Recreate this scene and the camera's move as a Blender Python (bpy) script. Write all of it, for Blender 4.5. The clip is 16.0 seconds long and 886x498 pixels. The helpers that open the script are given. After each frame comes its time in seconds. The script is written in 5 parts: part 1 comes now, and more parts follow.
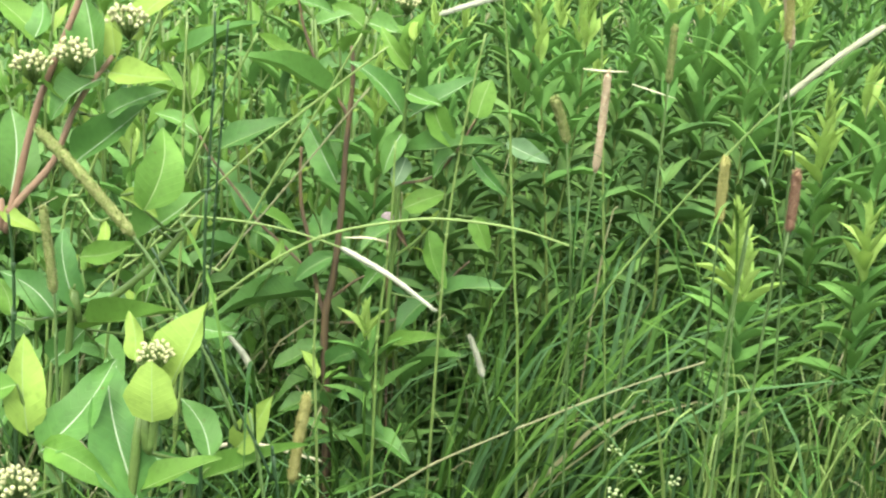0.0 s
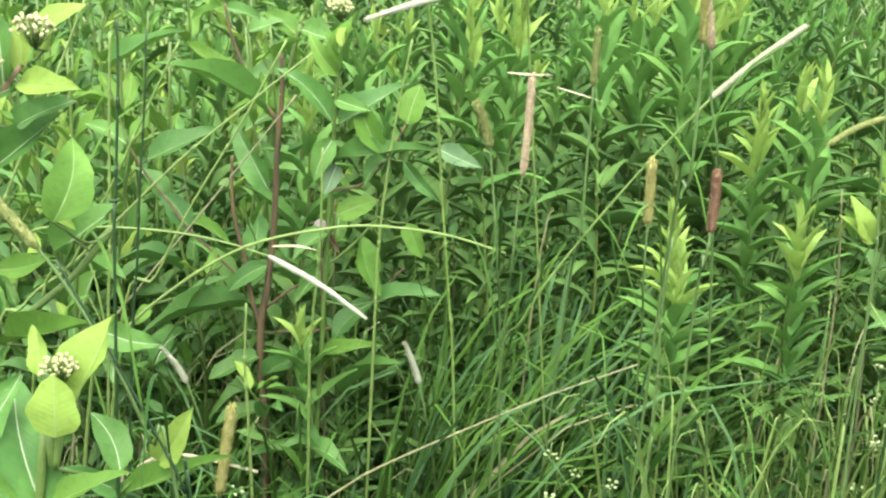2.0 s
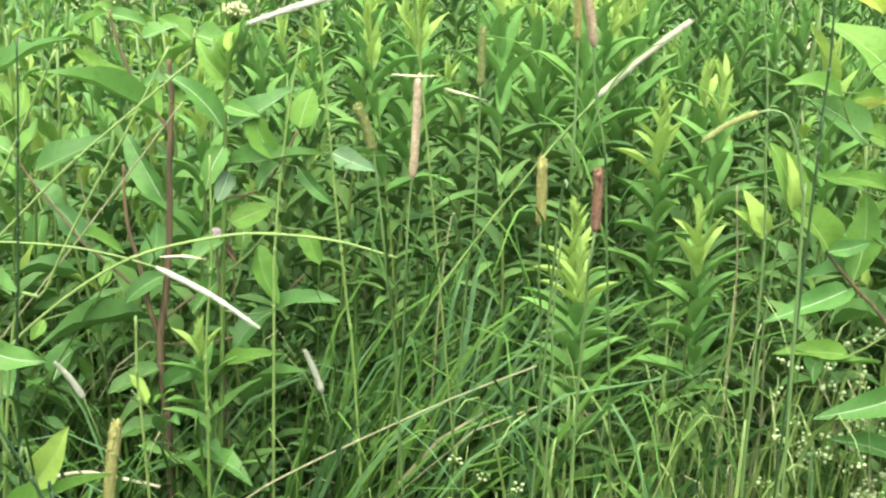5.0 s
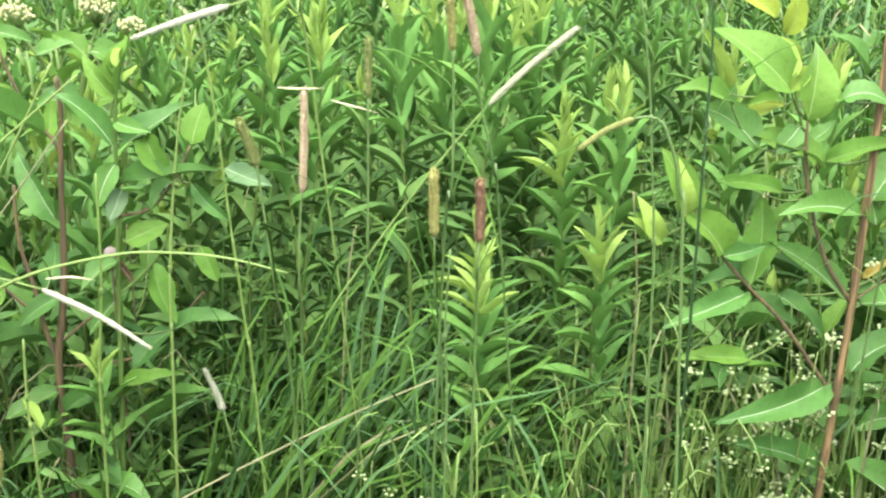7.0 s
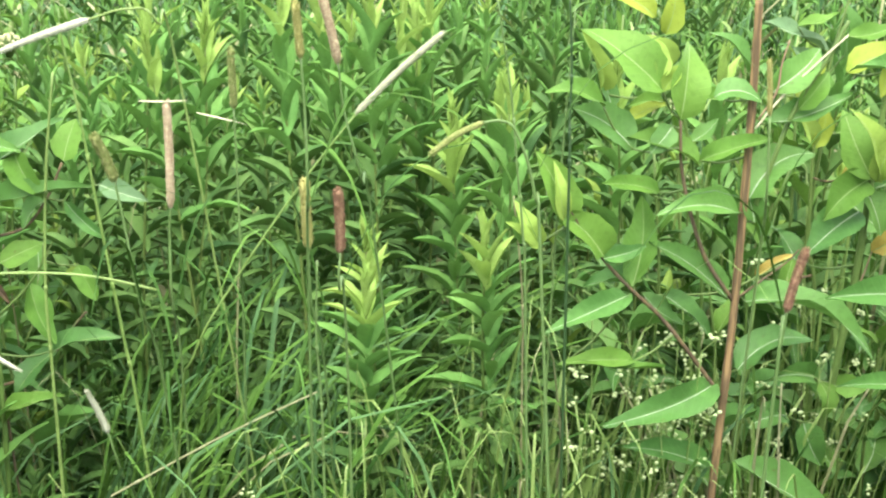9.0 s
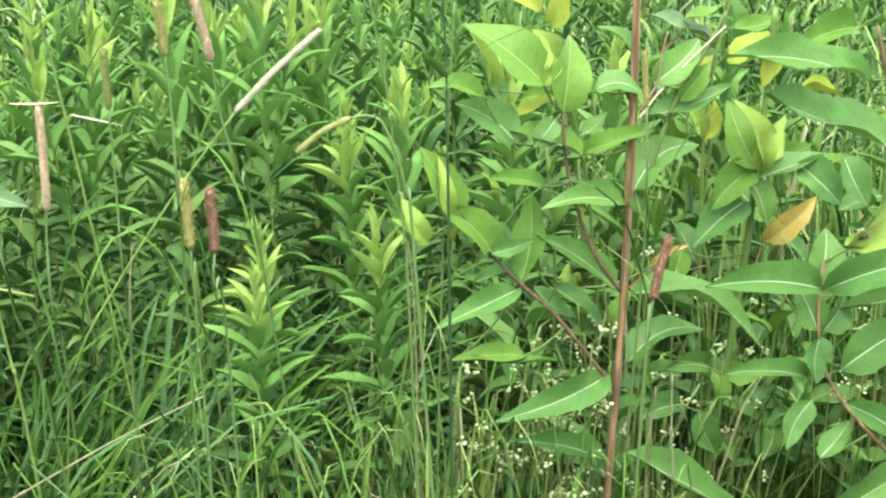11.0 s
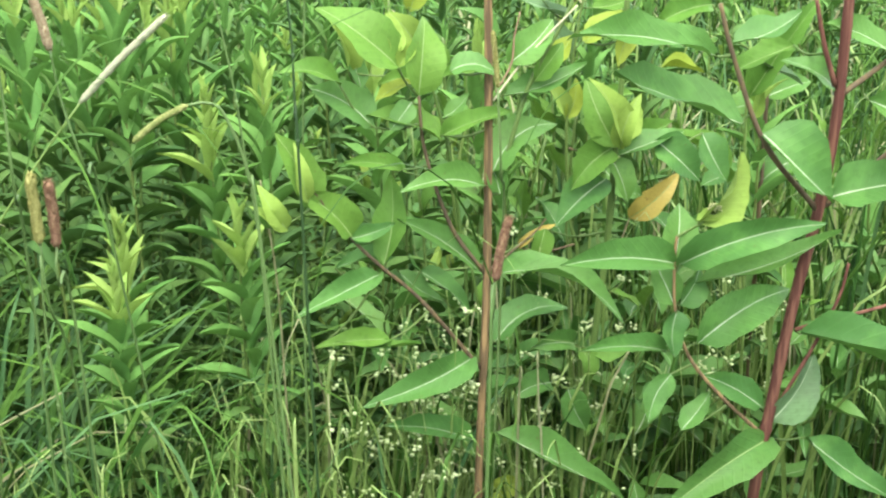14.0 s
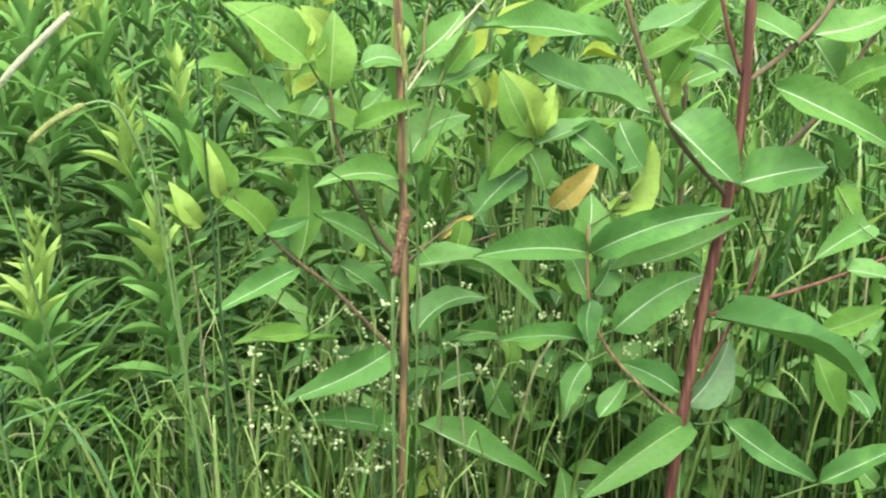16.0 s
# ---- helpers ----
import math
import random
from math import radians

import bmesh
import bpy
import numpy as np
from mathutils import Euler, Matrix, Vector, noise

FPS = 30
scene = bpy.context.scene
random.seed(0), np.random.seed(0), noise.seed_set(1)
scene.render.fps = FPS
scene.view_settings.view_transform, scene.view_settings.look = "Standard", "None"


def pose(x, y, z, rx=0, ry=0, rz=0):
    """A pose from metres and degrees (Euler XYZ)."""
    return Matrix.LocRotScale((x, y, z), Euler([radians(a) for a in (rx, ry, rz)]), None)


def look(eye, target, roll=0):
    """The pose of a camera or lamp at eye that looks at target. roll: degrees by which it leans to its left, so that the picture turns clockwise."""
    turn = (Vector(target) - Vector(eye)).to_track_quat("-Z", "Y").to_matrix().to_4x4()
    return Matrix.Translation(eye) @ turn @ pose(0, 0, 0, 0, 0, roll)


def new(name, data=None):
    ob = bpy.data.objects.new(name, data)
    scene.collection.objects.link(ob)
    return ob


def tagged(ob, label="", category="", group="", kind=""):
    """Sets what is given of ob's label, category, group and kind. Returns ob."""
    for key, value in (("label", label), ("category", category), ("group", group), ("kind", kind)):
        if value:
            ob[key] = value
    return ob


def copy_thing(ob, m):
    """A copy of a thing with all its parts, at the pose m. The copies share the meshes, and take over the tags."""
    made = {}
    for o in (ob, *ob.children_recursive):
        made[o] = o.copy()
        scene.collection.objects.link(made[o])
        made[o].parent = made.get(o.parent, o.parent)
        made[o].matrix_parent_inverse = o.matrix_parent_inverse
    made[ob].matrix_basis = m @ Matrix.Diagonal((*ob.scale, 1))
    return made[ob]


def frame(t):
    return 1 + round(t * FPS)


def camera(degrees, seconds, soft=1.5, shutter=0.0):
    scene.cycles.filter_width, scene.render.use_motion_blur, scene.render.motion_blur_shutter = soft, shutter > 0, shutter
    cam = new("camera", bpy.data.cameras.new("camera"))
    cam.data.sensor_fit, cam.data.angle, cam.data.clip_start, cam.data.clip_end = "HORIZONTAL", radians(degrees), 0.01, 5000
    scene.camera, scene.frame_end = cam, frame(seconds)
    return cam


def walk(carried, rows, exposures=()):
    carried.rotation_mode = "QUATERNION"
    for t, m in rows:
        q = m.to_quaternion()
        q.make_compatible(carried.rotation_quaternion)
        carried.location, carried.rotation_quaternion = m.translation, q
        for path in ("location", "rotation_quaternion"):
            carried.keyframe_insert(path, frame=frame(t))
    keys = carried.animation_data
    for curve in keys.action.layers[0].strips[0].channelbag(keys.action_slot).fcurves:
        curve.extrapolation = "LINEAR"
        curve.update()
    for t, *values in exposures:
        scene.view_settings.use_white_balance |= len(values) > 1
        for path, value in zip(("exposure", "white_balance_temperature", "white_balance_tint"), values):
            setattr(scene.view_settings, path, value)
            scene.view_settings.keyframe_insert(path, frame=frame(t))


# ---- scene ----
cam = camera(39.2, 16.0, 2.3)
PATH = [
    (0, (0.072, -0.058, 1.453), (-0.005, 1.814, 0.752), 3.2),
    (0.5, (0.083, -0.054, 1.453), (0.015, 1.82, 0.757), 3.0),
    (1, (0.096, -0.053, 1.453), (0.037, 1.821, 0.759), 2.9),
    (1.5, (0.105, -0.049, 1.453), (0.06, 1.827, 0.762), 2.7),
    (2, (0.116, -0.048, 1.452), (0.086, 1.83, 0.763), 2.7),
    (2.5, (0.124, -0.044, 1.45), (0.109, 1.834, 0.765), 2.5),
    (3, (0.136, -0.043, 1.45), (0.133, 1.836, 0.765), 2.4),
    (3.5, (0.142, -0.04, 1.452), (0.158, 1.839, 0.766), 2.3),
    (4, (0.15, -0.033, 1.45), (0.181, 1.845, 0.764), 2.2),
    (6.5, (0.226, -0.022, 1.455), (0.32, 1.858, 0.778), 1.4),
    (7, (0.24, -0.015, 1.451), (0.365, 1.866, 0.783), 1.3),
    (7.5, (0.263, -0.017, 1.45), (0.394, 1.866, 0.789), 0.9),
    (8, (0.281, -0.013, 1.449), (0.428, 1.871, 0.793), 0.7),
    (8.5, (0.305, -0.01, 1.448), (0.474, 1.871, 0.79), 0.4),
    (9, (0.325, -0.006, 1.447), (0.52, 1.874, 0.793), 0.2),
    (11.5, (0.385, -0.008, 1.439), (0.712, 1.855, 0.787), -0.3),
    (12, (0.391, -0.008, 1.439), (0.75, 1.846, 0.782), -0.4),
    (12.5, (0.401, -0.008, 1.437), (0.782, 1.841, 0.776), -0.4),
    (13, (0.412, -0.012, 1.438), (0.812, 1.832, 0.772), -0.4),
    (13.5, (0.419, -0.009, 1.437), (0.841, 1.827, 0.767), -0.4),
    (14, (0.426, -0.011, 1.438), (0.869, 1.819, 0.762), -0.4),
    (14.5, (0.435, -0.011, 1.44), (0.895, 1.811, 0.756), -0.4),
    (15, (0.443, -0.013, 1.439), (0.922, 1.804, 0.752), -0.5),
    (15.5, (0.454, -0.019, 1.442), (0.949, 1.791, 0.752), -0.6),
    (16, (0.465, -0.022, 1.442), (0.978, 1.782, 0.749), -0.8),
]
walk(cam, [(t, look(eye, target, roll)) for t, eye, target, roll in PATH], [(0, 2.67, 6800, 9), (4, 2.82, 6800, 10), (8, 2.86, 6800, 11), (16, 2.64, 6700, 8)])

# ---- light ----
SUN_UP, SUN_ROUND = 70.0, 190.0          # degrees of elevation, and round from north
world = bpy.data.worlds.new("sky")
scene.world = world
world.use_nodes = True
wn = world.node_tree
sky = wn.nodes.new("ShaderNodeTexSky")
sky.sky_type, sky.sun_disc = "NISHITA", False
sky.sun_elevation, sky.sun_rotation = radians(SUN_UP), radians(SUN_ROUND)
sky.dust_density, sky.air_density, sky.ozone_density = 1.0, 1.0, 1.0
cloud = wn.nodes.new("ShaderNodeHueSaturation")        # thin cloud takes the blue out of the sky
cloud.inputs["Saturation"].default_value = 0.4
wn.links.new(sky.outputs[0], cloud.inputs["Color"])
wn.links.new(cloud.outputs[0], wn.nodes["Background"].inputs[0])
wn.nodes["Background"].inputs[1].default_value = 0.11
sun = new("sun", bpy.data.lights.new("sun", "SUN"))
sun.data.energy, sun.data.angle, sun.data.color = 2.0, radians(70), (1.0, 0.96, 0.86)
sun.matrix_world = look((0, 0, 0), (-math.sin(radians(SUN_ROUND)) * math.cos(radians(SUN_UP)), -math.cos(radians(SUN_ROUND)) * math.cos(radians(SUN_UP)), -math.sin(radians(SUN_UP))))


# ---- materials ----
def node(mt, kind, **inputs):
    n = mt.node_tree.nodes.new(kind)
    for key, value in inputs.items():
        n.inputs[key.replace("_", " ")].default_value = value
    return n


def chance(mt):
    """A number from 0 to 1 that differs from piece to piece."""
    info, geo = node(mt, "ShaderNodeObjectInfo"), node(mt, "ShaderNodeNewGeometry")
    add = node(mt, "ShaderNodeMath")
    frac = node(mt, "ShaderNodeMath")
    frac.operation = "FRACT"
    link = mt.node_tree.links.new
    link(info.outputs["Random"], add.inputs[0])
    link(geo.outputs["Random Per Island"], add.inputs[1])
    link(add.outputs[0], frac.inputs[0])
    return frac.outputs[0]


def mixed(mt, a, b, factor):
    mix = mt.node_tree.nodes.new("ShaderNodeMix")
    mix.data_type = "RGBA"
    for socket, value in ((mix.inputs[6], a), (mix.inputs[7], b), (mix.inputs[0], factor)):
        if isinstance(value, bpy.types.NodeSocket):
            mt.node_tree.links.new(value, socket)
        else:
            socket.default_value = (*value, 1) if isinstance(value, tuple) else value
    return mix.outputs[2]


def ranged(mt, value, low, high, a=0.0, b=1.0):
    n = node(mt, "ShaderNodeMapRange")
    for i, v in enumerate((low, high, a, b)):
        n.inputs[i + 1].default_value = v
    mt.node_tree.links.new(value, n.inputs[0])
    return n.outputs[0]


def plant_material(name, dark, light, through_light=0.35, rough=0.5, grain=60.0, veins=False, stains=None, bump=0.3, gloss=0.28, streaks=False):
    """Leaf, stem or seed tissue: two tones that vary from piece to piece, mottling, side veins, blemishes and some light through it."""
    mt = bpy.data.materials.new(name)
    mt.use_nodes = True
    link = mt.node_tree.links.new
    bsdf, out = mt.node_tree.nodes["Principled BSDF"], mt.node_tree.nodes["Material Output"]
    where = node(mt, "ShaderNodeNewGeometry").outputs["Position"]
    if streaks:
        long = node(mt, "ShaderNodeMapping", Scale=(1.0, 1.0, 0.07))
        link(where, long.inputs[0])
        where = long.outputs[0]
    fine, broad = node(mt, "ShaderNodeTexNoise", Scale=grain * 6, Detail=3.0), node(mt, "ShaderNodeTexNoise", Scale=grain, Detail=2.0)
    link(where, fine.inputs["Vector"])
    link(where, broad.inputs["Vector"])
    piece = chance(mt)
    tone = mixed(mt, dark, light, piece)
    mid = tuple((a + b) / 2 for a, b in zip(dark, light))
    tone = mixed(mt, tone, tuple(c * 1.35 for c in mid), ranged(mt, broad.outputs[0], 0.48, 0.7, 0.0, 0.7))
    tone = mixed(mt, tone, tuple(c * 0.6 for c in mid), ranged(mt, fine.outputs[0], 0.5, 0.72, 0.0, 0.4))
    height = fine.outputs[0]
    if veins:
        uv = node(mt, "ShaderNodeUVMap")
        sep = node(mt, "ShaderNodeSeparateXYZ")
        link(uv.outputs[0], sep.inputs[0])
        side = node(mt, "ShaderNodeMath", )
        side.operation = "ABSOLUTE"
        link(sep.outputs[0], side.inputs[0])
        slant = node(mt, "ShaderNodeMath")
        slant.operation = "MULTIPLY_ADD"
        slant.inputs[1].default_value = -0.22
        link(side.outputs[0], slant.inputs[0])
        link(sep.outputs[1], slant.inputs[2])
        saw = node(mt, "ShaderNodeMath")
        saw.operation = "PINGPONG"
        saw.inputs[1].default_value = 0.045
        link(slant.outputs[0], saw.inputs[0])
        line = ranged(mt, saw.outputs[0], 0.0, 0.012, 1.0, 0.0)
        tone = mixed(mt, tone, tuple(min(1, c * 1.6 + 0.02) for c in mid), ranged(mt, line, 0.0, 1.0, 0.0, 0.07))
        both_heights = node(mt, "ShaderNodeMath")
        both_heights.operation = "MULTIPLY_ADD"
        both_heights.inputs[1].default_value = 4.0
        link(broad.outputs[0], both_heights.inputs[0])
        link(line, both_heights.inputs[2])
        height = both_heights.outputs[0]
    if stains:
        furry = grain > 300
        spots = node(mt, "ShaderNodeTexNoise", Scale=grain * (1.5 if furry else 5), Detail=3.0)
        link(where, spots.inputs["Vector"])
        tone = mixed(mt, tone, stains, ranged(mt, spots.outputs[0], *((0.47, 0.62) if streaks or furry else (0.70, 0.76)), 0.0, 0.7))
    link(tone, bsdf.inputs["Base Color"])
    bsdf.inputs["Roughness"].default_value = rough
    bsdf.inputs["Specular IOR Level"].default_value = gloss
    relief = node(mt, "ShaderNodeBump", Strength=bump, Distance=0.0006)
    link(height, relief.inputs["Height"])
    link(relief.outputs[0], bsdf.inputs["Normal"])
    if through_light:
        clear, both = node(mt, "ShaderNodeBsdfTranslucent"), node(mt, "ShaderNodeMixShader", Fac=through_light)
        warm = mixed(mt, tone, tuple(min(1, c * k) for c, k in zip(light, (1.2, 1.3, 0.8))), 0.5)
        link(warm, clear.inputs[0])
        link(bsdf.outputs[0], both.inputs[1])
        link(clear.outputs[0], both.inputs[2])
        link(both.outputs[0], out.inputs[0])
    return mt


BLEMISH = (0.069, 0.052, 0.017)
LEAF = plant_material("dogbane_leaf_green", (0.040, 0.112, 0.028), (0.077, 0.170, 0.036), 0.19, 0.45, 30, True, BLEMISH, 0.3, 0.17)
# darker copy of the green leaf, with shade put into its colour
LEAF_SHADED = plant_material("dogbane_leaf_shaded", (0.027, 0.085, 0.022), (0.056, 0.128, 0.028), 0.14, 0.45, 30, True, BLEMISH, 0.4, 0.17)
LEAF_YOUNG = plant_material("dogbane_leaf_young", (0.056, 0.134, 0.024), (0.086, 0.170, 0.030), 0.19, 0.45, 30, True, BLEMISH, 0.3, 0.09)
LEAF_TIP = plant_material("dogbane_leaf_tip", (0.124, 0.208, 0.037), (0.160, 0.240, 0.052), 0.23, 0.55, 30, True, None, 0.3, 0.08)
LEAF_PALE = plant_material("dogbane_leaf_pale", (0.064, 0.125, 0.053), (0.083, 0.145, 0.068), 0.17, 0.45, 30, True, None, 0.3, 0.2)
LEAF_YELLOW = plant_material("dogbane_leaf_yellowing", (0.140, 0.205, 0.028), (0.180, 0.235, 0.034), 0.19, 0.55, 30, True, BLEMISH, 0.3, 0.12)
LEAF_DEAD = plant_material("dogbane_leaf_dying", (0.250, 0.205, 0.045), (0.290, 0.230, 0.060), 0.19, 0.55, 40, True, (0.095, 0.046, 0.011))
RIB_YOUNG = plant_material("young_leaf_midrib", (0.126, 0.204, 0.066), (0.168, 0.246, 0.090), 0.25, 0.5, 80)
RIB = plant_material("leaf_midrib", (0.211, 0.285, 0.169), (0.264, 0.332, 0.222), 0.15, 0.5, 80)
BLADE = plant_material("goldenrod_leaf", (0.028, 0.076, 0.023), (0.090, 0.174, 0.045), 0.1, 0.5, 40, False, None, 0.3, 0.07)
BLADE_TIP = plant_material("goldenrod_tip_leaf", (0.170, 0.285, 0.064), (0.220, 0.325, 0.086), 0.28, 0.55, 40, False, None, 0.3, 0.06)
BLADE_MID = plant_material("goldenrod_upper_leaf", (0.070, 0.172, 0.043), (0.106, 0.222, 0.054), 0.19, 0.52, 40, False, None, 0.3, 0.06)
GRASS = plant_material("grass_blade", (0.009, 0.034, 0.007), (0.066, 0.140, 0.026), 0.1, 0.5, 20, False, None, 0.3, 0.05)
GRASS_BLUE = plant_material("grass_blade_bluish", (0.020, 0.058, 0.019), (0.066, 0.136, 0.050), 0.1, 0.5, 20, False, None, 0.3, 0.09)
CULM = plant_material("grass_culm", (0.103, 0.176, 0.042), (0.154, 0.225, 0.068), 0.15, 0.4, 60)
STALK = plant_material("grass_stalk_green", (0.055, 0.109, 0.031), (0.091, 0.150, 0.050), 0.12, 0.4, 60)
CULM_DARK = plant_material("grass_culm_dark", (0.016, 0.042, 0.016), (0.023, 0.053, 0.016), 0.1, 0.45, 60)
DRY = plant_material("dry_grass", (0.145, 0.147, 0.070), (0.198, 0.214, 0.115), 0.15, 0.6, 60)
STRAW = plant_material("bleached_straw", (0.312, 0.294, 0.189), (0.411, 0.407, 0.282), 0.12, 0.65, 70, False, (0.156, 0.118, 0.063))
STEM_RED = plant_material("dogbane_stem_red", (0.058, 0.024, 0.019), (0.080, 0.034, 0.026), 0.0, 0.65, 45, False, (0.150, 0.074, 0.050), 0.35, 0.08, True)
STEM_RUST = plant_material("dogbane_stem_rust", (0.078, 0.056, 0.032), (0.112, 0.082, 0.046), 0.0, 0.7, 45, False, (0.270, 0.180, 0.085), 0.3, 0.07, True)
STEM_PINK = plant_material("dogbane_stem_pink", (0.171, 0.108, 0.069), (0.204, 0.137, 0.087), 0.05, 0.45, 45, False, (0.108, 0.137, 0.043))
STEM_BROWN = plant_material("dogbane_stem_brown", (0.060, 0.045, 0.028), (0.088, 0.066, 0.042), 0.0, 0.65, 45, False, (0.123, 0.091, 0.043), 0.4, 0.15, True)
STEM_GREEN = plant_material("green_stem", (0.061, 0.114, 0.026), (0.091, 0.145, 0.038), 0.1, 0.45, 45)
STEM_GOLD = plant_material("goldenrod_stem", (0.057, 0.107, 0.023), (0.095, 0.137, 0.034), 0.1, 0.5, 60, False, (0.107, 0.076, 0.038))
HEAD_RED = plant_material("seed_head_rust", (0.150, 0.082, 0.055), (0.200, 0.112, 0.075), 0.1, 0.8, 380, False, (0.318, 0.234, 0.130), 0.8, 0.1)
HEAD_TAN = plant_material("seed_head_tan", (0.205, 0.209, 0.071), (0.288, 0.285, 0.099), 0.12, 0.8, 380, False, (0.391, 0.375, 0.158), 0.8, 0.1)
HEAD_PINK = plant_material("seed_head_pink", (0.310, 0.235, 0.155), (0.380, 0.295, 0.200), 0.15, 0.8, 380, False, (0.505, 0.471, 0.298), 0.8, 0.1)
HEAD_OLIVE = plant_material("seed_head_olive", (0.135, 0.181, 0.056), (0.198, 0.240, 0.076), 0.12, 0.8, 380, False, (0.307, 0.295, 0.135), 0.8, 0.1)
HEAD_PALE = plant_material("seed_head_pale_olive", (0.279, 0.312, 0.205), (0.344, 0.381, 0.260), 0.15, 0.8, 380, False, (0.419, 0.391, 0.279), 0.8, 0.1)
HEAD_WHITE = plant_material("seed_head_bleached", (0.340, 0.370, 0.275), (0.420, 0.450, 0.345), 0.15, 0.8, 380, False, (0.480, 0.470, 0.370), 0.8, 0.1)
BUD = plant_material("flower_bud_cream", (0.312, 0.335, 0.148), (0.421, 0.429, 0.242), 0.2, 0.55, 100)
PETAL = plant_material("tiny_petals", (0.307, 0.394, 0.182), (0.403, 0.480, 0.269), 0.25, 0.6, 100)
HUSK = plant_material("grey_husk", (0.182, 0.151, 0.146), (0.253, 0.217, 0.206), 0.0, 0.8, 120, False, (0.120, 0.078, 0.060))
SOIL = plant_material("meadow_soil", (0.011, 0.016, 0.006), (0.020, 0.028, 0.009), 0.0, 0.9, 9, False, (0.048, 0.036, 0.018), 1.0, 0.1)


# ---- building helpers ----
def mesh_of(name, verts, faces, mats, slots=None, uvs=None, smooth=True):
    me = bpy.data.meshes.new(name)
    me.from_pydata([tuple(v) for v in verts], [], faces)
    for mt in mats:
        me.materials.append(mt)
    if slots is not None:
        me.polygons.foreach_set("material_index", np.array(slots, dtype=np.int32))
    if uvs is not None:
        layer = me.uv_layers.new(name="UVMap")
        index = np.empty(len(me.loops), dtype=np.int32)
        me.loops.foreach_get("vertex_index", index)
        layer.data.foreach_set("uv", np.asarray(uvs, dtype=np.float32)[index].ravel())
    if smooth:
        me.polygons.foreach_set("use_smooth", np.ones(len(me.polygons), dtype=bool))
    me.update()
    return me


def part(name, me, parent, label="", at=None):
    ob = new(name, me)
    ob.parent = parent
    if at is not None:
        ob.matrix_basis = at
    if label:
        tagged(ob, label)
    return ob


def smoothed(points, steps=5):
    """A soft curve through the points."""
    p = [Vector(q) for q in points]
    p = [2 * p[0] - p[1]] + p + [2 * p[-1] - p[-2]]
    made = []
    for i in range(1, len(p) - 2):
        for s in range(steps):
            u = s / steps
            made.append(0.5 * (2 * p[i] + (p[i + 1] - p[i - 1]) * u + (2 * p[i - 1] - 5 * p[i] + 4 * p[i + 1] - p[i + 2]) * u * u
                               + (3 * p[i] - p[i - 1] - 3 * p[i + 1] + p[i + 2]) * u ** 3))
    return made + [p[-2]]


def tube(verts, faces, line, r0, r1, sides=6, knots=0.0):
    """A tapering round stem along a line, closed at its ends."""
    first, n = len(verts), len(line)
    for i, c in enumerate(line):
        way = (line[min(i + 1, n - 1)] - line[max(i - 1, 0)]).normalized()
        a = way.orthogonal().normalized() if abs(way.x) > 0.9 else way.cross(Vector((1, 0, 0))).normalized()
        b = way.cross(a)
        r = (r0 + (r1 - r0) * i / (n - 1)) * (1 + (knots if i % 5 == 0 else 0))
        for k in range(sides):
            w = 2 * math.pi * k / sides
            verts.append(c + (a * math.cos(w) + b * math.sin(w)) * r)
    for i in range(n - 1):
        for k in range(sides):
            l = (k + 1) % sides
            faces.append((first + i * sides + k, first + i * sides + l, first + (i + 1) * sides + l, first + (i + 1) * sides + k))
    faces.append(tuple(first + k for k in reversed(range(sides))))
    faces.append(tuple(first + (n - 1) * sides + k for k in range(sides)))


def leaf_shape(outline, droop, fold, wave, seed, rib=0.035, rows=9, plain=False):
    """A leaf 1 long and 1 wide on the y axis, with its midrib: vertices, faces, slots, uvs."""
    rng = random.Random(seed)
    ph, sway, rim = rng.uniform(0, 6), rng.uniform(-0.22, 0.22), 0.03
    verts, faces, slots, uvs = [], [], [], []
    across = (-1.0, 0.0, 1.0) if plain else (-1.0, -0.55, -rib, rib, 0.55, 1.0)
    end_y, end_z = math.sin(droop) / droop, -(1 - math.cos(droop)) / droop
    chord = math.hypot(end_y, end_z)
    ca, sa = end_y / chord, end_z / chord
    for i in range(rows + 1):
        v = i / rows
        half = 0.5 * outline(v)
        ang = droop * v
        y = math.sin(ang) / droop if abs(droop) > 1e-3 else v
        z = -(1 - math.cos(ang)) / droop if abs(droop) > 1e-3 else 0.0
        for u in across:
            x = u * half * (1 + 2.2 * rim * math.sin(3 * ph + v * 13 + (1.7 if u > 0 else 0)) + rim * math.sin(ph + v * 29)) if abs(u) > rib else math.copysign(max(min(abs(u) * 0.5, half), 0.003), u) * (1 - 0.7 * v)
            lift = fold * abs(x) + wave * (abs(u) ** 2) * math.sin(ph + v * 9 + (2 if u > 0 else 0))
            h = z + lift * 0.5
            x += sway * math.sin(math.pi * v)
            verts.append((x, (y * ca + h * sa) / chord, (h * ca - y * sa) / chord))
            uvs.append((x * 2, v))
    n = len(across)
    for i in range(rows):
        for k in range(n - 1):
            faces.append((i * n + k, i * n + k + 1, (i + 1) * n + k + 1, (i + 1) * n + k))
            slots.append(1 if k == 2 and not plain else 0)
    return verts, faces, slots, uvs


def oval(v):
    return max(0.02, v ** 0.6 * (1 - v) ** 0.92 / 0.364)


def roundish(v):
    return max(0.02, math.sin(math.pi * v ** 0.72) ** 0.6)


def lance(v):
    return max(0.03, (v + 0.02) ** 0.6 * max(0.0, 1 - v) ** 0.95 / 0.355)


